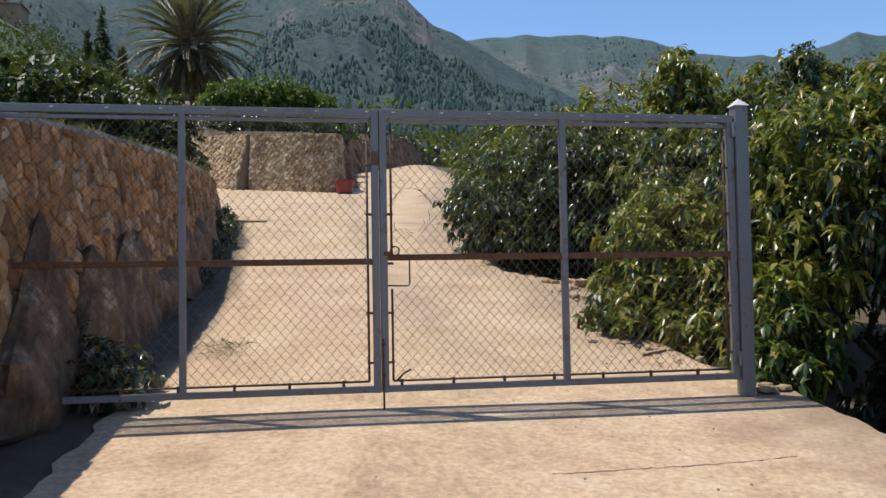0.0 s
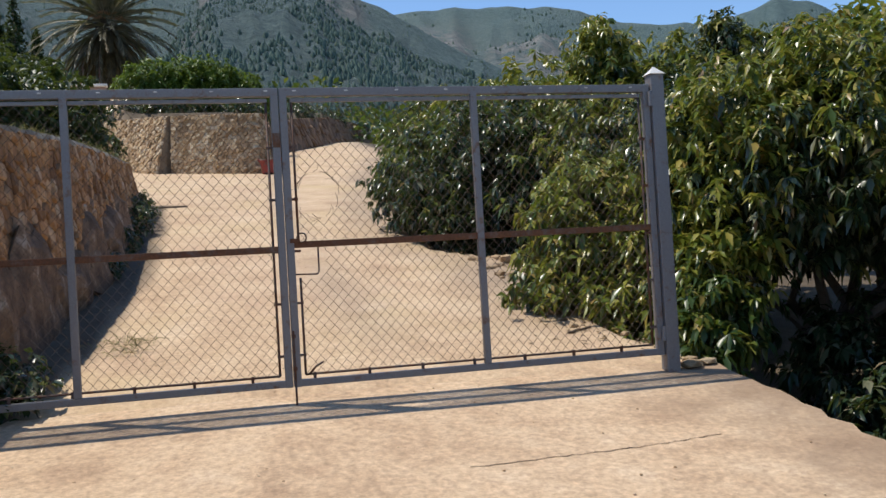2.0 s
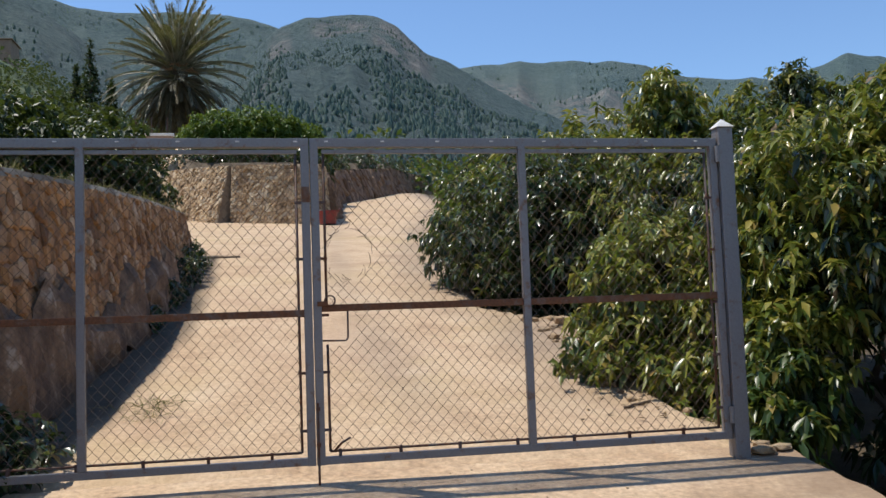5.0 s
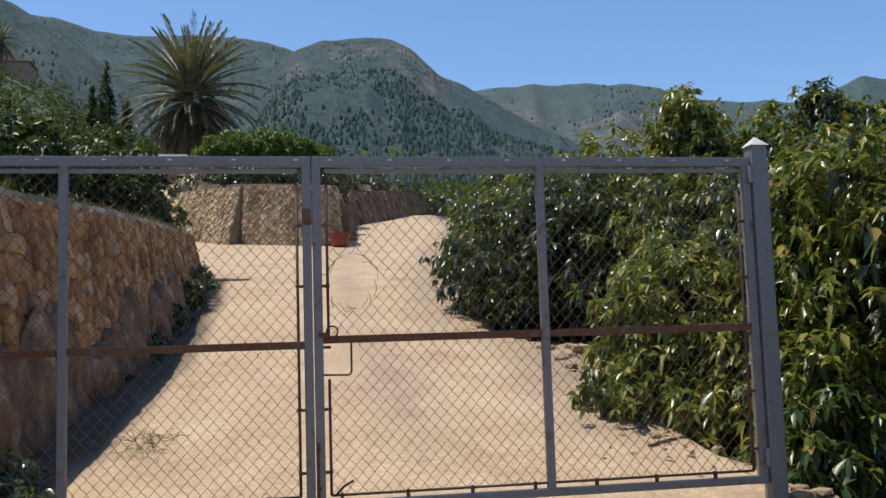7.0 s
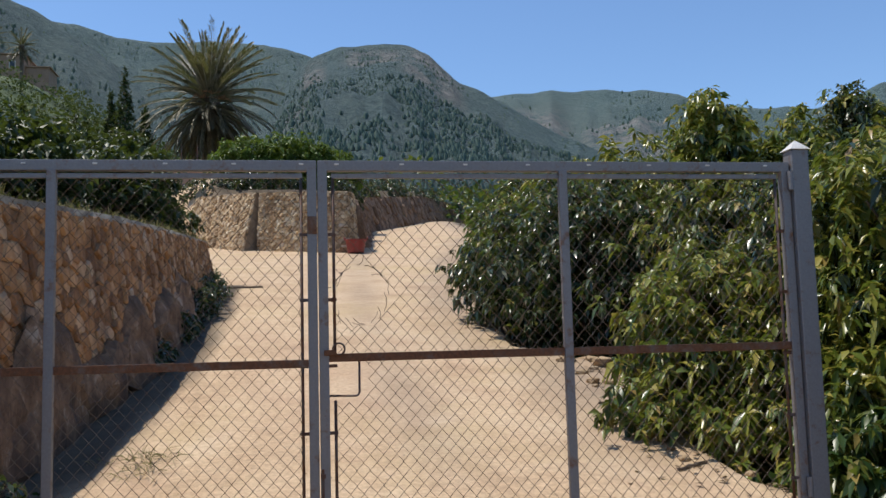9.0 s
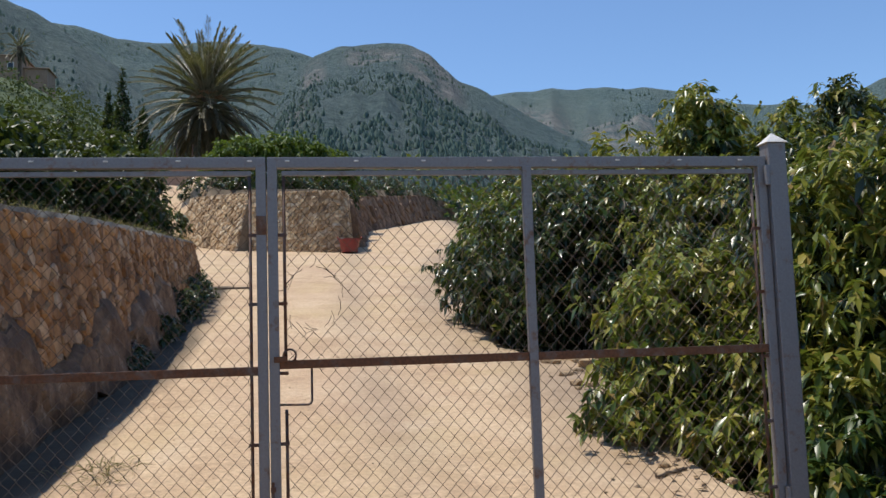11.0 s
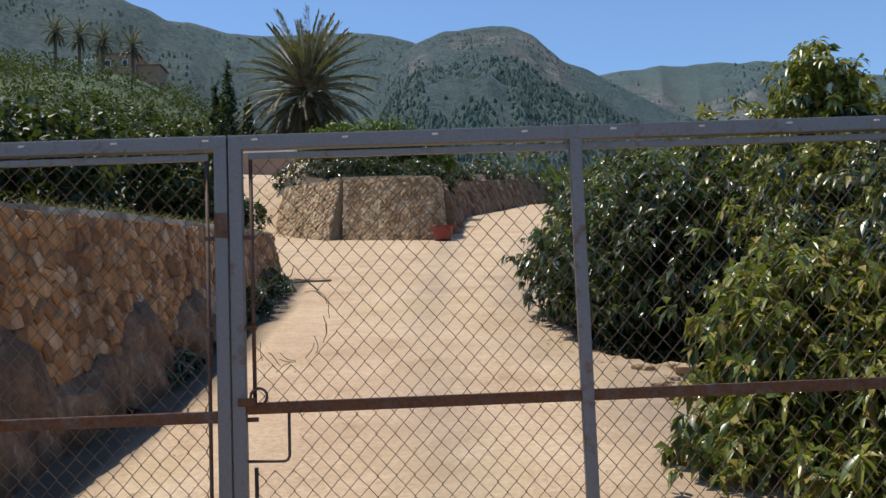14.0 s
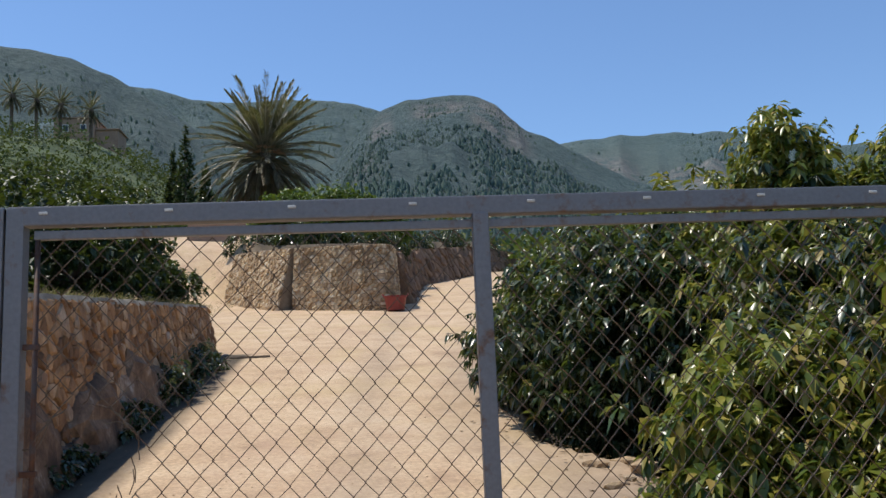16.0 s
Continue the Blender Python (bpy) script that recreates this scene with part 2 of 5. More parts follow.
def tube(points, radius, sides=6, closed=False, radii=None):
    """A tube along a polyline, as verts and quads."""
    pts = [Vector(p) for p in points]
    verts, faces = [], []
    n = len(pts)
    side = None
    for i, p in enumerate(pts):
        d = (pts[min(i + 1, n - 1)] - pts[max(i - 1, 0)]).normalized()
        if side is None:
            side = d.orthogonal().normalized()
        side = (side - d * side.dot(d)).normalized()
        other = d.cross(side)
        r = radii[i] if radii else radius
        for k in range(sides):
            a = 2 * math.pi * k / sides
            verts.append(p + r * (math.cos(a) * side + math.sin(a) * other))
    for i in range(n - 1):
        for k in range(sides):
            a, b = i * sides + k, i * sides + (k + 1) % sides
            faces.append((a, b, b + sides, a + sides))
    faces.append(tuple(range(sides))[::-1])
    faces.append(tuple((n - 1) * sides + k for k in range(sides)))
    return verts, faces


def tubes(name, lines, radius, material, parent=None, sides=6):
    verts, faces = [], []
    for line in lines:
        r = radius
        radii = None
        if isinstance(line, tuple):
            line, radii = line
        v, f = tube(line, r, sides, radii=radii)
        o = len(verts)
        verts += v
        faces += [tuple(i + o for i in q) for q in f]
    return mesh_object(name, verts, faces, material, parent, smooth=sides > 5)


def empty(name, place, label, category, group="", kind=""):
    ob = new(name)
    ob.location = place
    ob.empty_display_size = 0.1
    return tagged(ob, label, category, group, kind)


# ---- terrain ----
def base_z(y):
    """The slope of the track along its length."""
    y = np.asarray(y, dtype=float)
    z = -0.07 + 0.165 * y
    z = np.where(y > 48, -0.07 + 0.165 * 48 + 0.11 * (y - 48), z)
    z = np.where(y > 150, -0.07 + 0.165 * 48 + 0.11 * 102 + 0.06 * (y - 150), z)
    return np.where(y < -14, -0.07 - 0.165 * 14 + 0.05 * (y + 14), z)


WALL_LINE = [(-14, -2.75), (-6, -2.42), (-1, -2.25), (0, -2.12), (1.5, -1.86), (2.7, -1.74), (4, -1.62), (6.4, -1.57), (12.2, -1.65)]
BANK_LINE = [(21, 1.2), (23.5, 1.5), (30, 2.0), (35, 2.5), (40, 4.2), (47, 6.5), (56, 9.5), (62, 11.5)]
RIGHT_LINE = [(-14, 2.62), (0.1, 2.66), (0.5, 2.5), (1.2, 2.35), (2.4, 2.6), (4.5, 2.75), (5.6, 2.1), (7.5, 2.35), (11.7, 2.8), (20, 4.3), (33, 7.2), (44, 8.0), (60, 10)]


def along(line, y):
    return np.interp(y, [p[0] for p in line], [p[1] for p in line])


def wall_top(y):
    return 1.64 + 0.088 * np.asarray(y, dtype=float)


def smooth01(v):
    v = np.clip(v, 0, 1)
    return v * v * (3 - 2 * v)


def wave(x, y, f, seed):
    r = np.random.RandomState(seed)
    s = 0
    for k in range(5):
        a, p = r.uniform(0, 6.28), r.uniform(0, 6.28)
        g = f * (0.6 + 0.35 * k)
        s = s + np.sin(x * g * math.cos(a) + y * g * math.sin(a) + p) / (1 + 0.5 * k)
    return s / 2.5


def height(x, y):
    x, y = np.asarray(x, dtype=float), np.asarray(y, dtype=float)
    z = base_z(y)
    w = along(WALL_LINE, np.minimum(y, 12.2))
    # terrace behind the retaining wall, running out into a bank
    terrace = np.maximum(wall_top(np.minimum(y, 14)) - 0.06 + 0.05 * np.maximum(0, w - x), z)
    inside = smooth01((w - 0.30 - x) / 0.12) * np.where(y < 12.3, 1, smooth01(1 - (y - 12.3) / 1.2))
    z = z + (terrace - z) * inside
    # bank and ramp beside the round wall
    bank = 1.8 * smooth01((y - 25.5 - 0.5 * (x + 3)) / 8) * smooth01((-2.0 - x) / 2.5) * smooth01((60 - y) / 20)
    z = z + bank
    core = 1.75 * smooth01((y - 24.0 - 0.9 * np.abs(x + 0.5)) / 0.8) * smooth01((along(BANK_LINE, y) - 0.35 - x) / 0.3) * (y > 22) * smooth01((64 - y) / 6)
    z = z + core * smooth01((x + 4.5) / 1.5)
    # drop to the orchard
    r = along(RIGHT_LINE, y)
    drop = smooth01((x - r) / 0.55)
    z = z - drop * (0.75 * smooth01((26 - y) / 12) + 0.15)
    # left hillside
    hill = np.maximum(0, -x - 1 - 0.02 * np.maximum(y, 0))
    z = z + 0.69 * np.minimum(hill, 24 + 0.08 * hill) * smooth01((y - 20) / 90) * smooth01((190 - y) / 90)
    far = smooth01((np.hypot(x, y) - 12) / 40)
    z = z + far * (0.5 * wave(x, y, 0.12, 3)) * np.where(np.abs(x) < 12, smooth01((np.hypot(x, y) - 40) / 40), 1)
    return z + 0.012 * wave(x, y, 2.3, 5) * smooth01((y - 0.3) / 1)


def spaced(fine0, fine1, step, reach0, reach1, grow=1.12):
    mid = list(np.arange(fine0, fine1 + 1e-6, step))
    out, d = [], step
    v = fine1
    while v < reach1:
        d *= grow
        v += d
        out.append(v)
    d, v, low = step, fine0, []
    while v > reach0:
        d *= grow
        v -= d
        low.append(v)
    return np.array(low[::-1] + mid + out)


gx = spaced(-4, 4.5, 0.13, -3000, 3000, 1.11)
gy = spaced(-8, 15, 0.16, -3000, 3000, 1.07)
GX, GY = np.meshgrid(gx, gy)
GZ = height(GX, GY)
# under the concrete the earth lies a little lower
GZ = np.where((GY < 0.25) & (GX < along(RIGHT_LINE, GY) + 0.05) & (GX > along(WALL_LINE, GY) + 0.5), GZ - 0.05, GZ)
nx, ny = len(gx), len(gy)
idx = np.arange(nx * ny).reshape(ny, nx)
quads = np.stack([idx[:-1, :-1], idx[:-1, 1:], idx[1:, 1:], idx[1:, :-1]], -1).reshape(-1, 4)
ground = array_mesh("ground", np.stack([GX, GY, GZ], -1).reshape(-1, 3), quads, GROUND, smooth=True)
tagged(ground, "pale sandy earth track climbing between banks", "ground", kind="structure")
# A 0.54 strip at the wall foot stays dark earth, painting the wall's shadow.
sandy = smooth01((along(RIGHT_LINE, GY) + 0.25 + 0.18 * wave(GX, GY, 3, 8) - GX) / 0.35) * smooth01((GX - along(WALL_LINE, np.minimum(GY, 12.2)) - 0.54 - 0.06 * wave(GX, GY, 2.5, 14)) / 0.15)
sandy = np.where(GY > 12.5, smooth01((along(RIGHT_LINE, GY) + 0.2 - GX) / 0.5) * smooth01((GX + 9) / 2), sandy)
sandy = sandy * smooth01((62 - GY) / 8)
core = smooth01((GY - 23.6 - 0.9 * np.abs(GX + 0.5)) / 0.8) * smooth01((along(BANK_LINE, GY) - GX) / 0.4) * smooth01((GX + 3.4) / 0.8)
sandy = sandy * (1 - core)
scrub = smooth01((np.hypot(GX, GY) - 45) / 20)
scrub = np.maximum(scrub, smooth01((-GX - 8) / 3) * (GY > 10))
cover = np.zeros((nx * ny, 4), dtype=np.float32)
mid = 0.75 + 0.06 * np.maximum(GY - 8, 0)
rut = 0.55 * np.exp(-((GX - mid) / 0.28) ** 2) + 0.85 * smooth01((GX - along(RIGHT_LINE, GY) + 1.25) / 0.9)
rut = rut * sandy * smooth01((GY - 0.4) / 1.5) * (0.7 + 0.4 * wave(GX, GY, 1.4, 31))
cover[:, 0], cover[:, 1], cover[:, 2], cover[:, 3] = sandy.ravel(), scrub.ravel(), np.clip(rut, 0, 1).ravel(), 1
att = ground.data.attributes.new("cover", "FLOAT_COLOR", "POINT")
att.data.foreach_set("color", cover.ravel())


def ground_at(x, y):
    return float(height(x, y))


def slab():
    """Concrete apron in front of the gate with a chipped edge."""
    rnd = random.Random(4)
    ys = list(np.arange(-14, 0.26, 0.12))
    bm = bmesh.new()
    rows = []
    for y in ys:
        x1 = float(along(RIGHT_LINE, y)) + rnd.uniform(-0.03, 0.03)
        # Slab stops short of the wall so dark earth there deepens its shadow.
        x0 = float(along(WALL_LINE, y)) + 0.56 + rnd.uniform(-0.03, 0.03)
        row = []
        for i in range(41):
            x = x0 + (x1 - x0) * i / 40
            row.append(bm.verts.new((x, y + (rnd.uniform(-0.02, 0.05) if y == ys[-1] else 0), float(base_z(y)) + 0.006 * float(wave(x, y, 1.5, 9)))))
        rows.append(row)
    for a, b in zip(rows, rows[1:]):
        for i in range(40):
            bm.faces.new((a[i], a[i + 1], b[i + 1], b[i]))
    rim = [e for e in bm.edges if e.is_boundary]
    ext = bmesh.ops.extrude_edge_only(bm, edges=rim)
    for v in [g for g in ext["geom"] if isinstance(g, bmesh.types.BMVert)]:
        v.co.z -= 0.16
        v.co.x += 0.02 * (1 if v.co.x > 0 else -1)
    me = bpy.data.meshes.new("driveway_slab")
    bm.to_mesh(me)
    bm.free()
    me.materials.append(CONCRETE)
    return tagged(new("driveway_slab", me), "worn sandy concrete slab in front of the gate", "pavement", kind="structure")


slab()


def crack():
    """A meandering crack across the concrete, its lips a little open."""
    rnd = random.Random(6)
    line = [(0.67, -1.16), (0.91, -1.16), (1.14, -1.15), (1.37, -1.15), (1.58, -1.14), (1.8, -1.12), (2.01, -1.09)]
    verts = []
    for a, b in zip(line, line[1:]):
        for i in range(6):
            f = i / 6
            x, y = a[0] + (b[0] - a[0]) * f, a[1] + (b[1] - a[1]) * f + rnd.uniform(-0.008, 0.008)
            w = rnd.uniform(0.0015, 0.005)
            z = float(base_z(y)) + 0.006 * float(wave(x, y, 1.5, 9)) + 0.003
            verts += [(x, y - w, z), (x, y + w, z)]
    faces = [(2 * i, 2 * i + 2, 2 * i + 3, 2 * i + 1) for i in range(len(verts) // 2 - 1)]
    m = surface("crack_dirt", [(0.3, (0.05, 0.035, 0.022)), (0.7, (0.12, 0.08, 0.05))], 20, 0.95)
    tagged(mesh_object("pavement_crack", verts, faces, m), "thin dirt-filled crack across the concrete slab", "crack", kind="structure")


crack()


# ---- stone walls ----
def clip(poly, nx, nz, c):
    """Keep the part of a polygon where nx * s + nz * z <= c."""
    out = []
    for (s0, z0), (s1, z1) in zip(poly, poly[1:] + poly[:1]):
        d0, d1 = nx * s0 + nz * z0 - c, nx * s1 + nz * z1 - c
        if d0 <= 0:
            out.append((s0, z0))
        if d0 * d1 < 0:
            f = d0 / (d0 - d1)
            out.append((s0 + (s1 - s0) * f, z0 + (z1 - z0) * f))
    return out


def rubble(total, high, size, rnd):
    """Irregular stones fitted together over a strip: polygons in (s, z)."""
    nx, nz = int(total / (size * 1.2)) + 2, int(high / (size * 0.9)) + 2
    spot = {(i, j): ((i + 0.5 * (j % 2) + rnd.uniform(-0.4, 0.4)) * size * 1.2, (j + rnd.uniform(-0.4, 0.4)) * size * 0.9) for i in range(-2, nx + 2) for j in range(-2, nz + 2)}
    for (i, j), (s, z) in spot.items():
        if not (0 <= i < nx and 0 <= j < nz):
            continue
        poly = [(s - size * 2, z - size * 2), (s + size * 2, z - size * 2), (s + size * 2, z + size * 2), (s - size * 2, z + size * 2)]
        for di in range(-2, 3):
            for dj in range(-2, 3):
                if (di or dj) and poly and (i + di, j + dj) in spot:
                    s1, z1 = spot[(i + di, j + dj)]
                    poly = clip(poly, s1 - s, z1 - z, ((s1 * s1 + z1 * z1) - (s * s + z * z)) / 2)
        if len(poly) >= 3:
            yield (s, z), poly


def stone_wall(name, path, tops, feet, thick, stone, mortar, size, seed, label, category, limit=300, near=None, batter=0.12, relief=0.035):
    """A wall along path (x, y) points, face on the right-hand side of the walk, laid with rough stones."""
    rnd = random.Random(seed)
    pts = [Vector((x, y, 0)) for x, y in path]
    dist = [0]
    for a, b in zip(pts, pts[1:]):
        dist.append(dist[-1] + (b - a).length)
    total = dist[-1]

    def at(s):
        for i in range(len(pts) - 1):
            if s <= dist[i + 1] or i == len(pts) - 2:
                f = (s - dist[i]) / (dist[i + 1] - dist[i])
                p = pts[i].lerp(pts[i + 1], f)
                d = (pts[i + 1] - pts[i]).normalized()
                return p, d, Vector((d.y, -d.x, 0))
    n = max(8, int(total / 0.25))
    verts, faces = [], []
    for i in range(n + 1):
        p, d, out = at(total * i / n)
        zt, zf = tops(p), feet(p)
        j = rnd.uniform(-0.02, 0.02)
        for off, z in ((batter, zf - 0.3), (0.0, zt + j), (-thick * 0.5, zt + j + 0.015), (-thick, zt + j), (-thick, zf - 0.3)):
            q = p + out * off
            verts.append((q.x, q.y, z))
    for i in range(n):
        for k in range(4):
            a = i * 5 + k
            faces.append((a, a + 5, a + 6, a + 1))
    faces += [(0, 1, 2, 3, 4), tuple(n * 5 + k for k in (4, 3, 2, 1, 0))]
    body = mesh_object(name, verts, faces, mortar)
    tagged(body, label, category, kind="structure")
    rest_v, rest_f = [], []
    count = 0
    hmax = max(tops(p) - feet(p) for p in pts) + 0.3
    for (s, z), poly in rubble(total, hmax, size, rnd):
        if not 0 <= s <= total:
            continue
        p, d, out = at(s)
        zt, zf = tops(p), feet(p) - 0.12
        poly = clip([(min(max(a, 0), total), b) for a, b in poly], 0, 1, zt - zf - 0.01)
        if len(poly) < 3:
            continue
        cs, cz = sum(a for a, b in poly) / len(poly), sum(b for a, b in poly) / len(poly)
        gap, proud = rnd.uniform(0.88, 1.0), rnd.uniform(0.003, relief)
        tilt_s, tilt_z = rnd.uniform(-0.12, 0.12), rnd.uniform(-0.12, 0.12)
        verts = []
        for k, depth in ((gap, -0.07), (gap, proud * 0.35), (gap * rnd.uniform(0.68, 0.82), proud)):
            for a, b in poly:
                u, v = cs + (a - cs) * k, cz + (b - cz) * k
                q, d1, o1 = at(min(max(u, 0), total))
                f = min(max(v / max(zt - zf, 0.1), 0), 1)
                e = depth + (tilt_s * (u - cs) + tilt_z * (v - cz) + rnd.uniform(-0.006, 0.006) if depth > 0 else 0)
                w = q + o1 * (batter * (1 - f) + e)
                verts.append(Vector((w.x, w.y, zf + v)))
        n = len(poly)
        faces = [tuple(2 * n + i for i in range(n))]
        for r in (0, n):
            faces += [(r + i, r + (i + 1) % n, r + n + (i + 1) % n, r + n + i) for i in range(n)]
        if count < limit and (near is None or near(p)):
            c = sum(verts, Vector()) / len(verts)
            ob = mesh_object("stone", [v - c for v in verts], faces, stone, body)
            ob.location = c
            count += 1
        else:
            o = len(rest_v)
            rest_v += verts
            rest_f += [tuple(i + o for i in q) for q in faces]
    if rest_v:
        ob = mesh_object("stonework", rest_v, rest_f, stone, body)
        tagged(ob, kind="stuff")
    return body


track_z = lambda p: float(base_z(p.y))
stone_wall("wall_terrace", [(x, y) for y, x in WALL_LINE], lambda p: float(wall_top(p.y)), track_z, 0.42, WALL_STONE, MORTAR, 0.12, 11,
           "rust-stained rubble stone retaining wall with a pale mortar coping", "wall", near=lambda q: 0.6 < q.y < 4.2, batter=0.16, relief=0.035)


def coping():
    """Thin uneven mortar bed along the top of the retaining wall."""
    rnd = random.Random(18)
    verts, faces = [], []
    ys = list(np.arange(-13.5, 12.2, 0.22))
    for y in ys:
        x, z = float(along(WALL_LINE, y)), float(wall_top(y))
        for dx, dz in ((0.012 + rnd.uniform(-0.012, 0.012), -0.03), (0.0 + rnd.uniform(-0.02, 0.01), 0.022 + rnd.uniform(0, 0.012)), (-0.2, 0.034 + rnd.uniform(0, 0.012)), (-0.44, 0.02)):
            verts.append((x + dx, y, z + dz))
    for i in range(len(ys) - 1):
        for k in range(3):
            a = i * 4 + k
            faces.append((a, a + 1, a + 5, a + 4))
    m = surface("lichened_mortar", [(0.3, (0.17, 0.14, 0.10)), (0.55, (0.30, 0.26, 0.20)), (0.75, (0.42, 0.38, 0.31))], 3, 0.95, fine=35)
    tagged(mesh_object("wall_coping", verts, faces, m), "pale weathered mortar coping along the stone wall", "coping", kind="structure")


coping()
DARK_ROCK = surface("dark_brown_bedrock", [(0.34, (0.06, 0.038, 0.024)), (0.48, (0.13, 0.078, 0.046)), (0.6, (0.24, 0.15, 0.088)), (0.68, (0.42, 0.34, 0.26))], 3.2, 0.95, fine=26, fine_amount=0.5, bump_amount=0.6, bump_size=0.03, stretch=(1, 1, 0.8))


def boulder(y, wide, tall, seed):
    """Bedrock bulging out of the foot of the retaining wall."""
    r = random.Random(seed)
    x, z = float(along(WALL_LINE, y)) + 0.06, float(base_z(y))
    bm = bmesh.new()
    bmesh.ops.create_icosphere(bm, subdivisions=3, radius=1)
    ph = [r.uniform(0, 6) for _ in range(6)]
    for v in bm.verts:
        c = v.co.copy()
        k = 1 + 0.12 * math.sin(3 * c.y + ph[0]) + 0.10 * math.sin(5 * c.z + ph[1]) + 0.08 * math.sin(8 * c.y + 4 * c.z + ph[2]) + 0.06 * math.sin(11 * c.z + 6 * c.y + ph[4]) + r.uniform(-0.05, 0.05)
        v.co = Vector((c.x * 0.20 * k, c.y * wide * k * (1.15 - 0.25 * c.z), max(c.z, -0.35) * tall * k * (1 + 0.18 * math.sin(4 * c.y + ph[3]))))
    me = bpy.data.meshes.new("boulder")
    bm.to_mesh(me)
    bm.free()
    me.materials.append(DARK_ROCK)
    ob = new("boulder", me)
    ob.location = (x, y, z + 0.12 * tall)
    tagged(ob, "dark brown bedrock bulging from the wall foot", "rock", "bedrock under the stone wall")


for k, (y, wide, tall) in enumerate([(0.5, 0.75, 0.74), (1.35, 0.6, 0.60), (2.3, 0.95, 0.68), (3.25, 0.7, 0.46), (4.4, 1.0, 0.52), (5.9, 1.1, 0.40), (7.6, 1.2, 0.46)]):
    boulder(y, wide, tall, 300 + k)
ROUND_LEFT = [(-3.6, 28.2), (-3.1, 26.3), (-2.35, 24.6), (-1.45, 22.95), (-1.26, 22.68)]
ROUND_RIGHT = [(-1.2, 22.6), (-0.5, 22.15), (0.1, 21.8), (0.75, 21.45), (1.1, 21.33), (1.36, 21.6), (1.46, 22.3), (1.5, 23.6)]
round_top = lambda p: 1.70 + float(base_z(21.5)) + 0.13 * (p.y - 21.5) * (p.x < 1.2)
stone_wall("wall_round_1", ROUND_LEFT, round_top, track_z, 0.5, ROUND_STONE, PALE_MORTAR, 0.105, 12,
           "sunlit pale rubble stone wall curving up the ramp", "wall", batter=0.5, relief=0.06)
stone_wall("wall_round_2", ROUND_RIGHT, round_top, track_z, 0.5, ROUND_STONE, PALE_MORTAR, 0.105, 19,
           "curved pale rubble stone wall beside the track", "wall", batter=0.12, relief=0.06)
stone_wall("wall_bank", [(x, y) for y, x in BANK_LINE[1:]], lambda p: float(base_z(p.y)) + 1.45, track_z, 0.5, BANK_STONE, BANK_STONE, 0.5, 20,
           "rough reddish earth and stone bank along the track", "wall", batter=0.5, relief=0.12, limit=0)


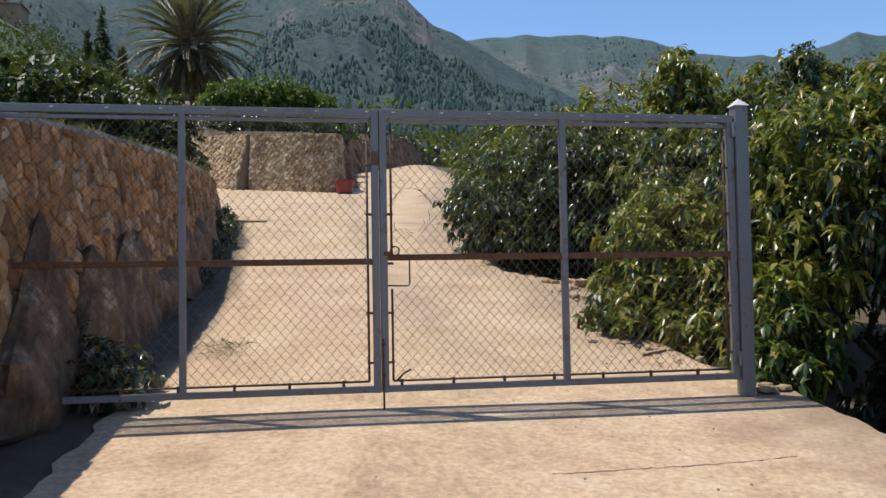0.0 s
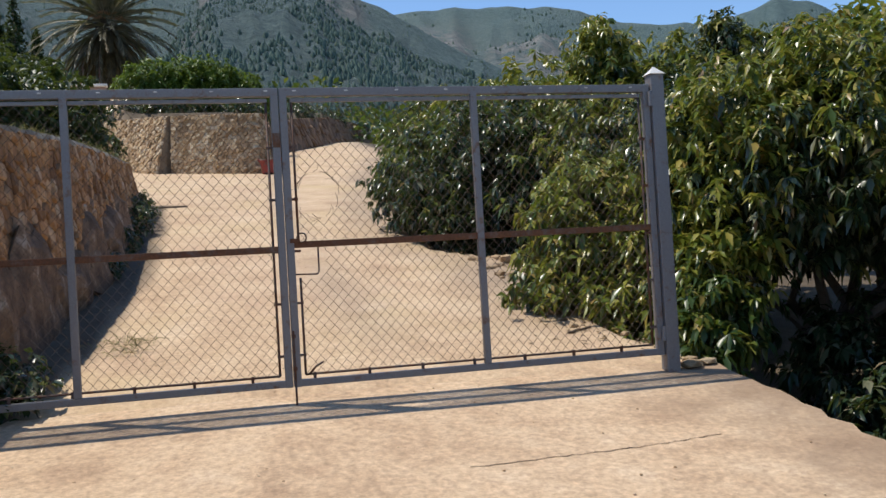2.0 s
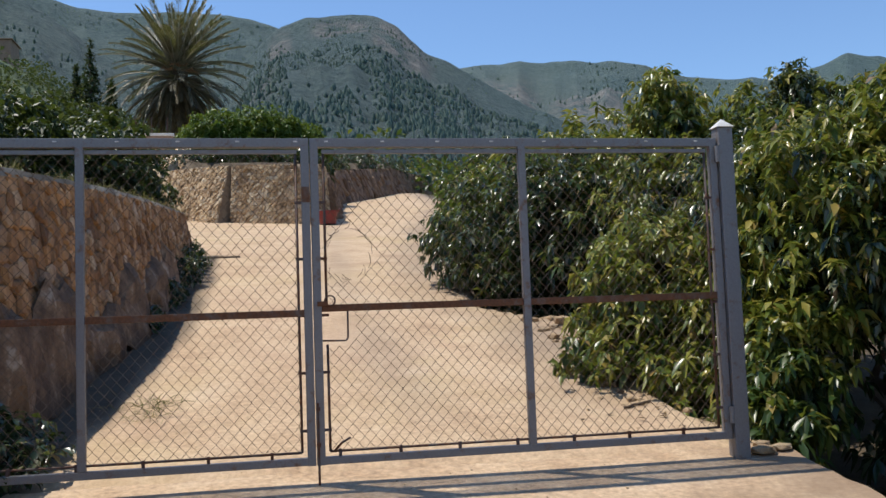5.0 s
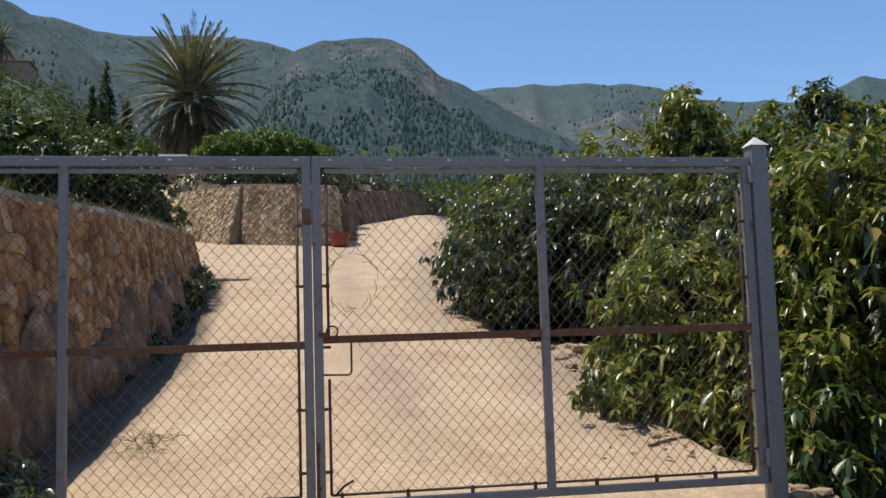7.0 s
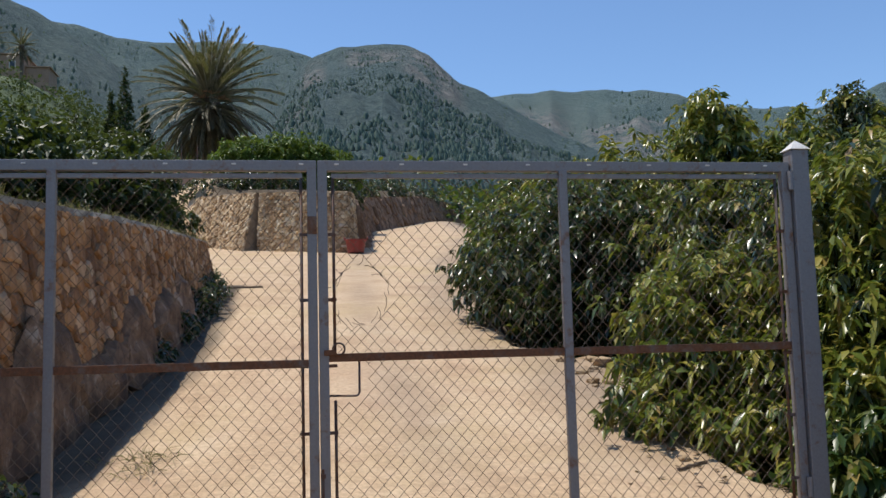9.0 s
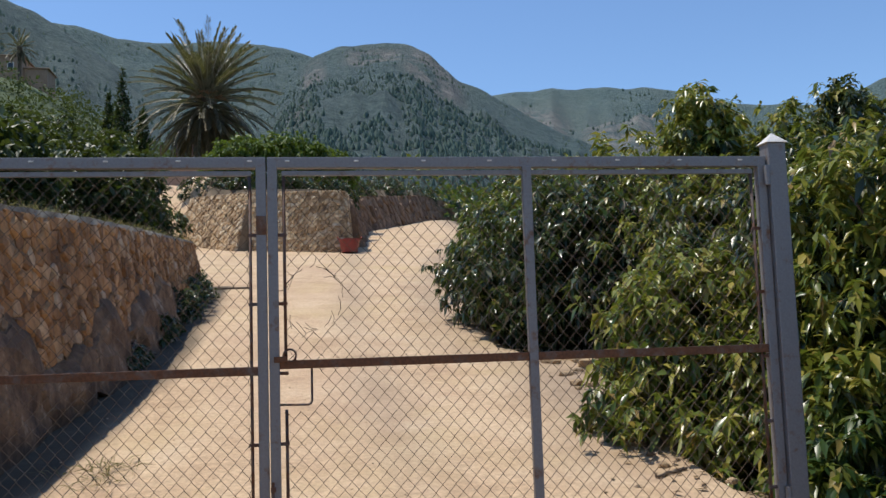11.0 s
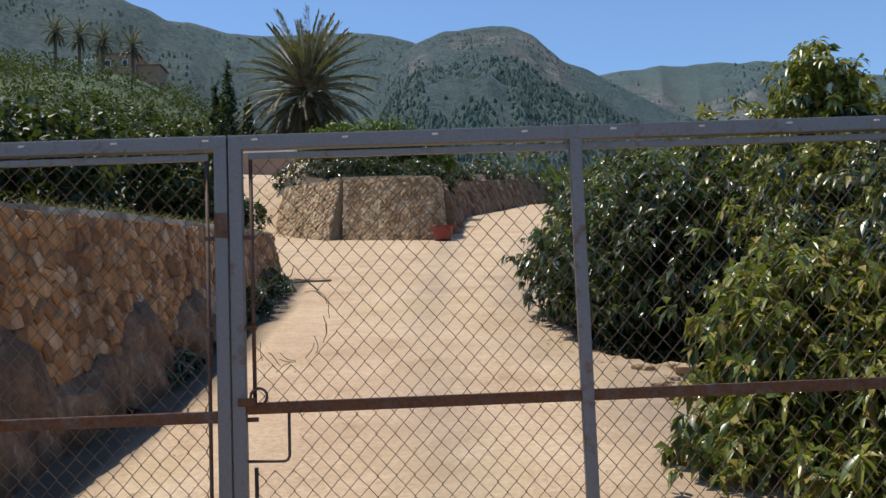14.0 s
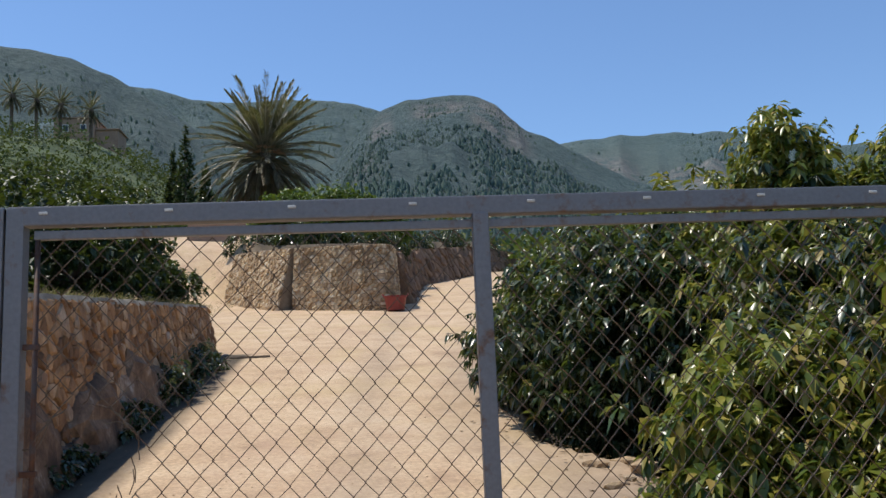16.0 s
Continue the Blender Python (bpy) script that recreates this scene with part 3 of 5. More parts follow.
# ---- the gate ----
def gate_leaf(name, x0, x1, mullion, lock_side, label, hole=None, mid=0.797):
    """One leaf: tube frame, mid rail and mullion, with chain-link held on an inner rod frame by lugs."""
    leaf = empty(name, (x0, 0, 0.03), label, "gate", "leaves of the double gate")
    o = Vector(leaf.location)

    def add(n, bm, m, lab=""):
        for v in bm.verts:
            v.co -= o
        return part(n, bm, m, leaf, lab)
    t = 0.042
    add("top_rail", boxed(x0, x1, -0.021, 0.021, 1.645, 1.692), STEEL)
    add("bottom_rail", boxed(x0, x1, -0.021, 0.021, 0.028, 0.066), STEEL)
    add("stile", boxed(x0, x0 + t, -0.022, 0.020, 0.026, 1.69), STEEL)
    add("stile", boxed(x1 - t, x1, -0.022, 0.020, 0.026, 1.69), STEEL)
    add("mullion", boxed(mullion - 0.02, mullion + 0.02, -0.024, 0.012, 0.066, 1.65), STEEL, "grey steel mullion rusting towards its foot")
    for a, b in ((x0 + t, mullion - 0.02), (mullion + 0.02, x1 - t)):
        add("mid_rail", boxed(a, b, -0.018, 0.018, mid, mid + 0.036), RUSTY, "brown rusted mid rail")
    # inner rods
    g = 0.026
    xa, xb, za, zb = x0 + t + g, x1 - t - g, 0.066 + g, 1.65 - g
    shift = lambda pts: [Vector(p) - o for p in pts]
    add("inner_bar", boxed(xa - 0.007, xb + 0.007, -0.009, 0.009, zb - 0.011, zb + 0.011, bevel=0.003), STEEL, "grey steel bar below the top rail")
    tubes("rod", [shift([(xa, 0, za), (xb, 0, za)])], 0.007, DARK_ROD, leaf)
    for x in (xa, xb):
        if (x == xa) == (lock_side < 0) and hole:
            tubes("rod", [shift([(x, 0, za), (x, 0, 0.63)])], 0.007, DARK_ROD, leaf)
            tubes("rod", [shift([(x, 0, 0.83), (x, 0, zb)])], 0.007, DARK_ROD, leaf)
        else:
            tubes("rod", [shift([(x, 0, za), (x, 0, zb)])], 0.007, DARK_ROD, leaf)
    # lugs between frame and rods
    n = int((x1 - x0) / 0.31)
    for i in range(n + 1):
        x = xa + 0.05 + i * 0.31
        if x < xb:
            add("lug", boxed(x - 0.008, x + 0.008, -0.008, 0.008, 0.064, za + 0.010, bevel=0.002), DARK_ROD)
    for i in range(8):
        x = x0 + 0.086 + i * 0.292
        if x < x1 - 0.05:
            add("clip", boxed(x - 0.010, x + 0.010, -0.026, -0.0205, 1.671, 1.678, bevel=0.002), CAP, "small bright clip")
    for i in range(5):
        z = 0.20 + i * 0.29
        for x, s in ((x0 + t, 1), (x1 - t, -1)):
            lo, hi = sorted((x - s * 0.002, x + s * (g + 0.010)))
            add("lug", boxed(lo, hi, -0.008, 0.008, z - 0.007, z + 0.007, bevel=0.002), DARK_ROD)
    # chain-link wires
    pitch, rise = 0.0585, 0.066
    rnd = random.Random(7 if hole else 8)
    k = 0
    x = xa
    while x < xb - 0.01:
        line, run, z = [], [], za
        i = 0
        while z <= zb + 0.001:
            px = min(x + (pitch / 2 + 0.0012 if (i + k) % 2 else -0.0012) + rnd.uniform(-0.0015, 0.0015), xb)
            pz = min(z + rnd.uniform(-0.0015, 0.0015), zb)
            inside = hole and ((px - hole[0]) / hole[2]) ** 2 + ((pz - hole[1]) / hole[3]) ** 2 < 1
            if lock_side < 0 and px < x0 + 0.20 and 0.645 < pz < 0.80:
                inside = True
            if inside:
                if len(run) > 1:
                    line.append(run)
                run = []
            else:
                run.append((px, 0.0022 * (1 if (i + k) % 2 else -1), pz))
            z += rise / 2
            i += 1
        if len(run) > 1:
            line.append(run)
        for r in line:
            tubes("wire", [shift(r)], 0.0019, WIRE, leaf, sides=4)
        x += pitch / 2
        k += 1
    return leaf, add, shift


left, add_l, shift_l = gate_leaf("gate_leaf", -2.20, -0.004, -1.125, 1, "grey steel and chain-link gate leaf, closed, beside the stone wall", mid=0.775)
right, add_r, shift_r = gate_leaf("gate_leaf", 0.001, 2.256, 1.128, -1, "grey steel gate leaf, chain-link torn open beside its latch", hole=(0.19, 1.09, 0.112, 0.128))


def gate_post(name, x, label):
    post = empty(name, (x, 0.0, float(base_z(0)) - 0.1), label, "gate post", "gate posts")
    o = Vector(post.location)
    bm = boxed(x - 0.043, x + 0.043, -0.043, 0.043, o.z, 1.752, bevel=0.006)
    for v in bm.verts:
        v.co -= o
    part("shaft", bm, STEEL, post)
    bm = bmesh.new()
    r = bmesh.ops.create_cone(bm, cap_ends=True, segments=4, radius1=0.074, radius2=0.003, depth=0.05)
    bmesh.ops.rotate(bm, verts=bm.verts, matrix=Matrix.Rotation(radians(45), 3, "Z"))
    for v in bm.verts:
        v.co += Vector((0, 0, 1.7525 + 0.025 - o.z))
    part("cap", bm, CAP, post, "pale pyramid cap")
    for z in (0.16, 1.60):
        bm = bmesh.new()
        bmesh.ops.create_cone(bm, cap_ends=True, segments=10, radius1=0.014, radius2=0.014, depth=0.09)
        s = -1 if x > 0 else 1
        for v in bm.verts:
            v.co += Vector((s * 0.052, -0.036, z - o.z))
        part("hinge", bm, STEEL, post)
    return post


gate_post("gate_post", 2.304, "grey square steel gate post with a pale pyramid cap")
gate_post("gate_post", -2.25, "grey square steel gate post against the stone wall")


# ---- foliage ----
def leaf_cloud(P, D, rnd, length, width, droop=0.25, spread=0.35, simple=False):
    """Folded, drooping leaves: base points P, directions D. Returns verts and triangles."""
    n = len(P)
    D = D / np.linalg.norm(D, axis=1, keepdims=True)
    up = np.tile((0.0, 0.0, 1.0), (n, 1)) + rnd.normal(0, spread, (n, 3))
    S = np.cross(D, up)
    S /= np.linalg.norm(S, axis=1, keepdims=True) + 1e-9
    N = np.cross(S, D)
    L = (length * rnd.uniform(0.6, 1.2, n))[:, None]
    W = (width * rnd.uniform(0.75, 1.25, n))[:, None]
    G = np.array((0, 0, -1.0))
    b = P
    m = P + D * L * 0.48 + G * L * droop * 0.2
    l = m - S * W * 0.5 + N * W * 0.16
    r = m + S * W * 0.5 + N * W * 0.16
    t = P + D * L * 0.95 + G * L * droop
    V = np.stack([b, l, m, r, t], 1).reshape(-1, 3)
    if simple:
        V = np.stack([b, l, t, r], 1).reshape(-1, 3)
        o = (np.arange(n) * 4)[:, None]
        return V, np.concatenate([o + np.array([[0, 2, 1]]), o + np.array([[0, 3, 2]])], 1).reshape(-1, 3)
    o = (np.arange(n) * 5)[:, None]
    F = np.concatenate([o + np.array([[0, 2, 1]]), o + np.array([[0, 3, 2]]), o + np.array([[1, 2, 4]]), o + np.array([[2, 3, 4]])], 1).reshape(-1, 3)
    return V, F


def crown_points(lobes, rnd, count, inner=0.25, spray=0):
    """Twig tips over the skin of overlapping ellipsoids, some of them within; with spray, gathered in tufts at branch ends."""
    if spray:
        P, u = crown_points(lobes, rnd, max(4, count // spray), inner)
        P, u = np.repeat(P, spray, axis=0), np.repeat(u, spray, axis=0)
        small = min(l[3] for l in lobes)
        off = rnd.normal(0, min(0.10, 0.3 * small), P.shape) * np.array((1, 1, 0.8))
        return P + off, u + rnd.normal(0, 0.35, u.shape)
    L = np.array(lobes, dtype=float)
    area = (L[:, 3] * L[:, 4] + L[:, 4] * L[:, 5] + L[:, 3] * L[:, 5])
    which = rnd.choice(len(L), size=count * 2, p=area / area.sum())
    u = rnd.normal(size=(count * 2, 3))
    u /= np.linalg.norm(u, axis=1, keepdims=True)
    c, r = L[which, :3], L[which, 3:6]
    k = np.where(rnd.uniform(size=count * 2) < inner, rnd.uniform(0.35, 0.85, count * 2), rnd.normal(1.0, 0.09, count * 2))
    bumpy = 1 + 0.10 * np.sin(u[:, 0] * 7 + c[:, 1] * 3) * np.sin(u[:, 2] * 6 + c[:, 0] * 5)
    P = c + u * r * (k * bumpy)[:, None]
    deep = np.zeros(len(P), dtype=bool)
    for row in L:
        q = (P - row[:3]) / row[3:6]
        deep |= (q * q).sum(1) < 0.5 ** 2
    P, u = P[~deep], u[~deep]
    return P[:count], u[:count]


def crown(name, lobes, material, parent, seed, whorls, per=13, length=0.17, width=0.042, droop=0.35, inner=0.25, floor=None, spray=0, young=None, share=0.5, simple=False):
    """Leaf whorls over the crown; young: the material of new shoots, which stand on the upper and outer twigs of some boughs."""
    rnd = np.random.RandomState(seed)
    C, U = crown_points(lobes, rnd, whorls, inner, spray)
    if floor is not None:
        keep = C[:, 2] > height(C[:, 0], C[:, 1]) + floor
        C, U = C[keep], U[keep]
    n = len(C)
    axis = U + np.array((0, 0, 0.35))
    axis /= np.linalg.norm(axis, axis=1, keepdims=True)
    rad = rnd.normal(size=(n, per, 3))
    rad -= (rad * axis[:, None]).sum(2, keepdims=True) * axis[:, None]
    rad /= np.linalg.norm(rad, axis=2, keepdims=True) + 1e-9
    D = rad * rnd.uniform(0.5, 1.0, (n, per, 1)) + axis[:, None] * rnd.uniform(-0.1, 0.75, (n, per, 1)) + np.array((0, 0, -0.38))
    P = C[:, None] - axis[:, None] * rnd.uniform(0, 0.10, (n, per, 1)) * (length / 0.17)
    size = np.repeat(rnd.uniform(0.7, 1.25, n), per)
    V, F = leaf_cloud(P.reshape(-1, 3), D.reshape(-1, 3), rnd, length * size, width * size, droop, simple=simple)
    o = Vector(parent.location) if parent else Vector((0, 0, 0))
    V = V - np.array(o)
    if young is None:
        return array_mesh(name, V, F, material, parent)
    # The axis term puts light tops and dark undersides into the leaf colour.
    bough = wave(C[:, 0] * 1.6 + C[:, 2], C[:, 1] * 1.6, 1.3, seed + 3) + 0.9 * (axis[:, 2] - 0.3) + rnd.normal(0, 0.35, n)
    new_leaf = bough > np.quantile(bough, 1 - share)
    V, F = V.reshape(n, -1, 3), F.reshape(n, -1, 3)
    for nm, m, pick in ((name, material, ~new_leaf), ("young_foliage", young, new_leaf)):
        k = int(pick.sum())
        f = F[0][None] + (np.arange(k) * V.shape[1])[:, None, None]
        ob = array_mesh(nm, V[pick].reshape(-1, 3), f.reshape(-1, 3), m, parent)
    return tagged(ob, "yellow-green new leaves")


def limb(a, b, r0, r1, rnd, sag=0.12):
    a, b = Vector(a), Vector(b)
    d = (b - a).length
    pts, radii = [], []
    for i in range(6):
        f = i / 5
        p = a.lerp(b, f)
        w = math.sin(math.pi * f) * sag * d
        pts.append(p + Vector((rnd.uniform(-w, w), rnd.uniform(-w, w), rnd.uniform(-w, w) * 0.5)))
        radii.append(r0 + (r1 - r0) * f)
    return pts, radii


def tree(name, foot, lobes, material, seed, whorls, label, category="tree", group="", trunk_r=0.09, **leafing):
    """A trunk with limbs to each mass of the crown."""
    x, y = foot
    z = ground_at(x, y) - 0.08
    root = empty(name, (x, y, z), label, category, group)
    o = Vector(root.location)
    rnd = random.Random(seed)
    fork = Vector((x, y, z + 0.55 * max(0.5, min(l[2] for l in lobes) - z)))
    tubes("trunk", [tuple(([q - o for q in p], r) for p, r in [limb((x, y, z), fork, trunk_r, trunk_r * 0.75, rnd, 0.06)])[0]], 0, BARK, root, sides=8)
    lines = []
    for l in lobes:
        c = Vector(l[:3])
        p, r = limb(fork, c, trunk_r * 0.55, trunk_r * 0.2, rnd)
        tubes("limb", [([q - o for q in p], r)], 0, BARK, root, sides=5)
        for _ in range(4):
            e = c + Vector((rnd.uniform(-1, 1) * l[3], rnd.uniform(-1, 1) * l[4], rnd.uniform(-0.4, 0.9) * l[5])) * 0.8
            p, r = limb(c, e, trunk_r * 0.2, trunk_r * 0.06, rnd)
            lines.append(([q - o for q in p], r))
    tagged(tubes("twigs", lines, 0, BARK, root, sides=4), kind="stuff")
    crown("crown", lobes, material, root, seed, whorls, **leafing)
    return root


MANGO = dict(per=11, length=0.115, width=0.040, droop=0.38, spray=5)
ORCHARD = "orchard trees beside the track"
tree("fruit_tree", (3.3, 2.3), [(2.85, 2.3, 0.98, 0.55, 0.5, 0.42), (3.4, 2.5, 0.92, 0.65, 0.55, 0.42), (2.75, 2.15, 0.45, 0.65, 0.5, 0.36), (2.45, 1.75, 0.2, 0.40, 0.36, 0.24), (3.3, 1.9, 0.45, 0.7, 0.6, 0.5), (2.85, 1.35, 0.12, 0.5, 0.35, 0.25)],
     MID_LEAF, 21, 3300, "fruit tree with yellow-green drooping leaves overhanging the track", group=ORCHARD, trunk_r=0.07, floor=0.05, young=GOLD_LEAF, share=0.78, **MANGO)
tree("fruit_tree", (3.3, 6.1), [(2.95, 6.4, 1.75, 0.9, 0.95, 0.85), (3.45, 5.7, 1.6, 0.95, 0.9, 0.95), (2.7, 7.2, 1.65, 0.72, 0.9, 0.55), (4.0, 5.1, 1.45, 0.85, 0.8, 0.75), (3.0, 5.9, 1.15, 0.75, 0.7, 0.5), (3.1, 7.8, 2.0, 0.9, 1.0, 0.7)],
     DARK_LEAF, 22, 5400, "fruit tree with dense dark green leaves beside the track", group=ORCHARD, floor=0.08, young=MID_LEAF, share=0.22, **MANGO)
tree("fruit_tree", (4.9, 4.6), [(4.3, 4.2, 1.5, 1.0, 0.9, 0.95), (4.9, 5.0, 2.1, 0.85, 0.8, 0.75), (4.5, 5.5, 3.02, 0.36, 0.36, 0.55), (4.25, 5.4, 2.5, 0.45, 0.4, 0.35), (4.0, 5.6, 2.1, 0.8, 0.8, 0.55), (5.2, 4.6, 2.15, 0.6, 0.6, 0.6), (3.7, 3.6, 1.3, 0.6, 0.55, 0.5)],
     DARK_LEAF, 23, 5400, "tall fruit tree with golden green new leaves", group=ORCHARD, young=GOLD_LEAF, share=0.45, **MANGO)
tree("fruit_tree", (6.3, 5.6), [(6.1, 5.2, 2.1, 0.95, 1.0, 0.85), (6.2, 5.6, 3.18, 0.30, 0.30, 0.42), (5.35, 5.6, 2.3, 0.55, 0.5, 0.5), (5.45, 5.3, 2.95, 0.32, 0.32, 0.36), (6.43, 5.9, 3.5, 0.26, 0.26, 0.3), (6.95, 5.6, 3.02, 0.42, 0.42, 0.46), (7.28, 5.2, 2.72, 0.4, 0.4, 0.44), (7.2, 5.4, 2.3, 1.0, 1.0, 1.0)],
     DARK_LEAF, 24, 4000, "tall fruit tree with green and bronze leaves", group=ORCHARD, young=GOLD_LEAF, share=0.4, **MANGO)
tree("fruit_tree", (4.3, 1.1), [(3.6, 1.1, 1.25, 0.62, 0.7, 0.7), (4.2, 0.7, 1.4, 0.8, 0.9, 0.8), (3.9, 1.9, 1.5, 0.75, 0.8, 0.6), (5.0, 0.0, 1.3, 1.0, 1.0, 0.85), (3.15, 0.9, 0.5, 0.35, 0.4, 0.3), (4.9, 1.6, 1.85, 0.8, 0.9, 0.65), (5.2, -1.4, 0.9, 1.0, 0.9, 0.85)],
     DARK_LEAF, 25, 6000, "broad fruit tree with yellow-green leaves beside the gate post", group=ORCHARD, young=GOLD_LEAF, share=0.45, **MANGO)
tree("shrub", (2.8, 0.35), [(2.78, 0.3, 0.0, 0.26, 0.22, 0.16), (2.95, 0.6, 0.2, 0.3, 0.3, 0.25)], MID_LEAF, 26, 170, "low leafy shoots at the foot of the gate post", "shrub", trunk_r=0.015, **MANGO)
# Dark shrubs added to stand for the deep shade below the slab.
for k, (x, y, z) in enumerate([(3.4, -0.6, -0.55), (3.9, -1.6, -0.7), (4.4, -0.4, -0.2), (3.5, -2.6, -0.95), (4.9, -2.2, -0.4), (5.3, 0.9, 0.2), (4.0, 0.6, -0.1)]):
    tree("shrub", (x, y), [(x + 0.15, y, z - 0.2, 0.5, 0.6, 0.42), (x + 0.5, y + 0.3, z, 0.5, 0.5, 0.4)], DARK_LEAF, 170 + k, 420, "dark undergrowth below the edge of the concrete, added for deep shade", "shrub", group="undergrowth below the concrete", trunk_r=0.025, **MANGO)
# Trees at (6.6, -2.6), (5.6, -5.2), (7.6, 1.0) are unseen, added for shade.
for k, (x, y, zc, rx, ry, rz, m) in enumerate([(4.0, 10.6, 2.6, 1.3, 1.5, 1.0, MID_LEAF), (4.9, 14.5, 3.2, 1.6, 1.7, 1.1, MID_LEAF), (6.4, 12.0, 3.2, 1.8, 1.8, 1.4, GOLD_LEAF), (6.2, 19.0, 3.9, 1.9, 2.0, 1.2, DARK_LEAF), (8.4, 17.0, 4.0, 2.0, 2.0, 1.5, MID_LEAF),
                                               (8.0, 25.0, 5.0, 2.0, 2.4, 1.3, MID_LEAF), (9.8, 33.0, 6.4, 2.4, 2.6, 1.5, DARK_LEAF), (11.5, 24.0, 5.2, 2.5, 2.5, 1.8, MID_LEAF), (9.0, 9.0, 2.6, 2.0, 2.0, 1.7, MID_LEAF), (11.5, 14.0, 3.6, 2.4, 2.4, 2.0, GOLD_LEAF), (10.0, 3.5, 1.8, 2.0, 2.0, 1.8, DARK_LEAF), (6.6, -2.6, 0.9, 1.7, 1.8, 1.6, DARK_LEAF), (5.6, -5.2, 0.3, 1.6, 1.8, 1.4, DARK_LEAF), (6.0, 2.6, 1.6, 1.2, 1.3, 1.3, MID_LEAF), (7.6, 1.0, 1.2, 1.5, 1.6, 1.4, DARK_LEAF)]):
    rr = random.Random(60 + k)
    lobes = [(x + rr.uniform(-0.6, 0.6) * rx, y + rr.uniform(-0.6, 0.6) * ry, zc + rr.uniform(-0.35, 0.35) * rz, rx * rr.uniform(0.5, 0.75), ry * rr.uniform(0.5, 0.75), rz * rr.uniform(0.55, 0.8)) for _ in range(6)]
    tree("fruit_tree", (x, y), lobes, m, 70 + k, 750, "orchard fruit tree, green drooping leaves, some unseen, added for shade", group=ORCHARD, per=8, length=0.22, width=0.062, droop=0.35, spray=4, simple=True, young=GOLD_LEAF if k % 3 else MID_LEAF, share=0.35)

CITRUS = dict(per=9, length=0.12, width=0.055, droop=0.15, spray=4, simple=True)
for k, (x, y, zc, rx, ry, rz, n) in enumerate([(-3.4, 6.3, 2.6, 1.2, 1.8, 0.65, 1700), (-2.9, 9.6, 3.2, 1.0, 1.6, 0.75, 1400), (-5.4, 8.8, 2.8, 1.8, 1.9, 0.8, 2400), (-4.4, 13.4, 4.1, 1.7, 1.8, 1.0, 1900),
                                               (-7.4, 12.5, 3.9, 2.1, 2.1, 1.0, 2000), (-6.4, 17.5, 5.0, 2.2, 2.2, 1.3, 1700), (-9.8, 17.0, 5.0, 2.4, 2.4, 1.2, 1500), (-7.0, 23.5, 6.3, 2.2, 2.2, 1.2, 1300), (-10.5, 26, 7.2, 2.6, 2.6, 1.5, 1300)]):
    rr = random.Random(90 + k)
    lobes = [(x + rr.uniform(-0.6, 0.6) * rx, y + rr.uniform(-0.6, 0.6) * ry, zc + rr.uniform(-0.35, 0.35) * rz, rx * rr.uniform(0.5, 0.75), ry * rr.uniform(0.5, 0.75), rz * rr.uniform(0.55, 0.8)) for _ in range(6)]
    tree("citrus_tree", (x, y), lobes, CITRUS_LEAF, 100 + k, n, "dense glossy dark green citrus tree on the terrace", group="citrus trees on the terrace", **CITRUS)
tree("shrub", (-2.2, 12.6), [(-2.2, 12.5, 3.05, 0.32, 0.45, 0.32), (-2.7, 12.8, 3.3, 0.55, 0.6, 0.45)], CITRUS_LEAF, 131, 420, "dark rounded shrub at the end of the stone wall", "shrub", trunk_r=0.03, **CITRUS)
for k, (x, y, z, a, b, c) in enumerate([(-1.62, 0.45, 0.08, 0.2, 0.4, 0.24), (-1.38, 4.9, 0.80, 0.10, 0.5, 0.14), (-1.34, 6.6, 1.10, 0.13, 0.6, 0.18), (-1.34, 8.4, 1.42, 0.17, 0.8, 0.26), (-1.38, 10.4, 1.76, 0.18, 0.7, 0.26)]):
    tree("shrub", (x, y), [(x, y, z, a, b, c), (x - 0.04, y + 0.3, z - 0.08, a, b * 0.7, c * 0.8)], DARK_LEAF, 140 + k, 330, "dark weedy shrub at the foot of the stone wall", "shrub", group="weeds along the wall foot", trunk_r=0.015, per=8, length=0.075, width=0.032, droop=0.2, spray=4)
for k, (x, y, z, a, b, c) in enumerate([(-2.0, 31.5, 8.1, 1.2, 1.0, 0.8), (-0.3, 32.0, 8.3, 1.3, 1.0, 0.9), (1.0, 32.5, 8.0, 1.0, 1.0, 0.7)]):
    tree("shrub", (x, y), [(x, y, z, a, b, c), (x + 0.4, y, z - 0.4, a, b, c), (x - 0.5, y - 0.2, z - 0.3, a * 0.8, b * 0.8, c * 0.8)], BRIGHT_LEAF, 150 + k, 900, "bright green shrub above the curved wall", "shrub", group="shrubs above the curved wall", trunk_r=0.05, per=8, length=0.2, width=0.08, droop=0.2)
for k, (x, y, z, a, b, c) in enumerate([(-2.8, 28.0, 6.3, 1.0, 0.8, 0.6), (-1.0, 27.2, 6.35, 1.2, 0.7, 0.5), (0.8, 27.0, 6.1, 1.0, 0.7, 0.5), (0.7, 29.5, 6.5, 0.9, 1.2, 0.5), (1.0, 33.5, 7.2, 1.0, 1.8, 0.6), (2.2, 38.5, 8.0, 1.1, 2.0, 0.6), (4.4, 45.0, 9.1, 1.1, 2.0, 0.7), (7.0, 52.5, 9.9, 1.2, 2.2, 0.8)]):
    tree("shrub", (x, y), [(x, y, z, a, b, c), (x + 0.3, y + 0.5, z - 0.2, a, b, c)], DARK_LEAF, 160 + k, 500, "dark straggling shrub on the bank", "shrub", group="shrubs on the bank", trunk_r=0.04, per=8, length=0.18, width=0.07, droop=0.2)


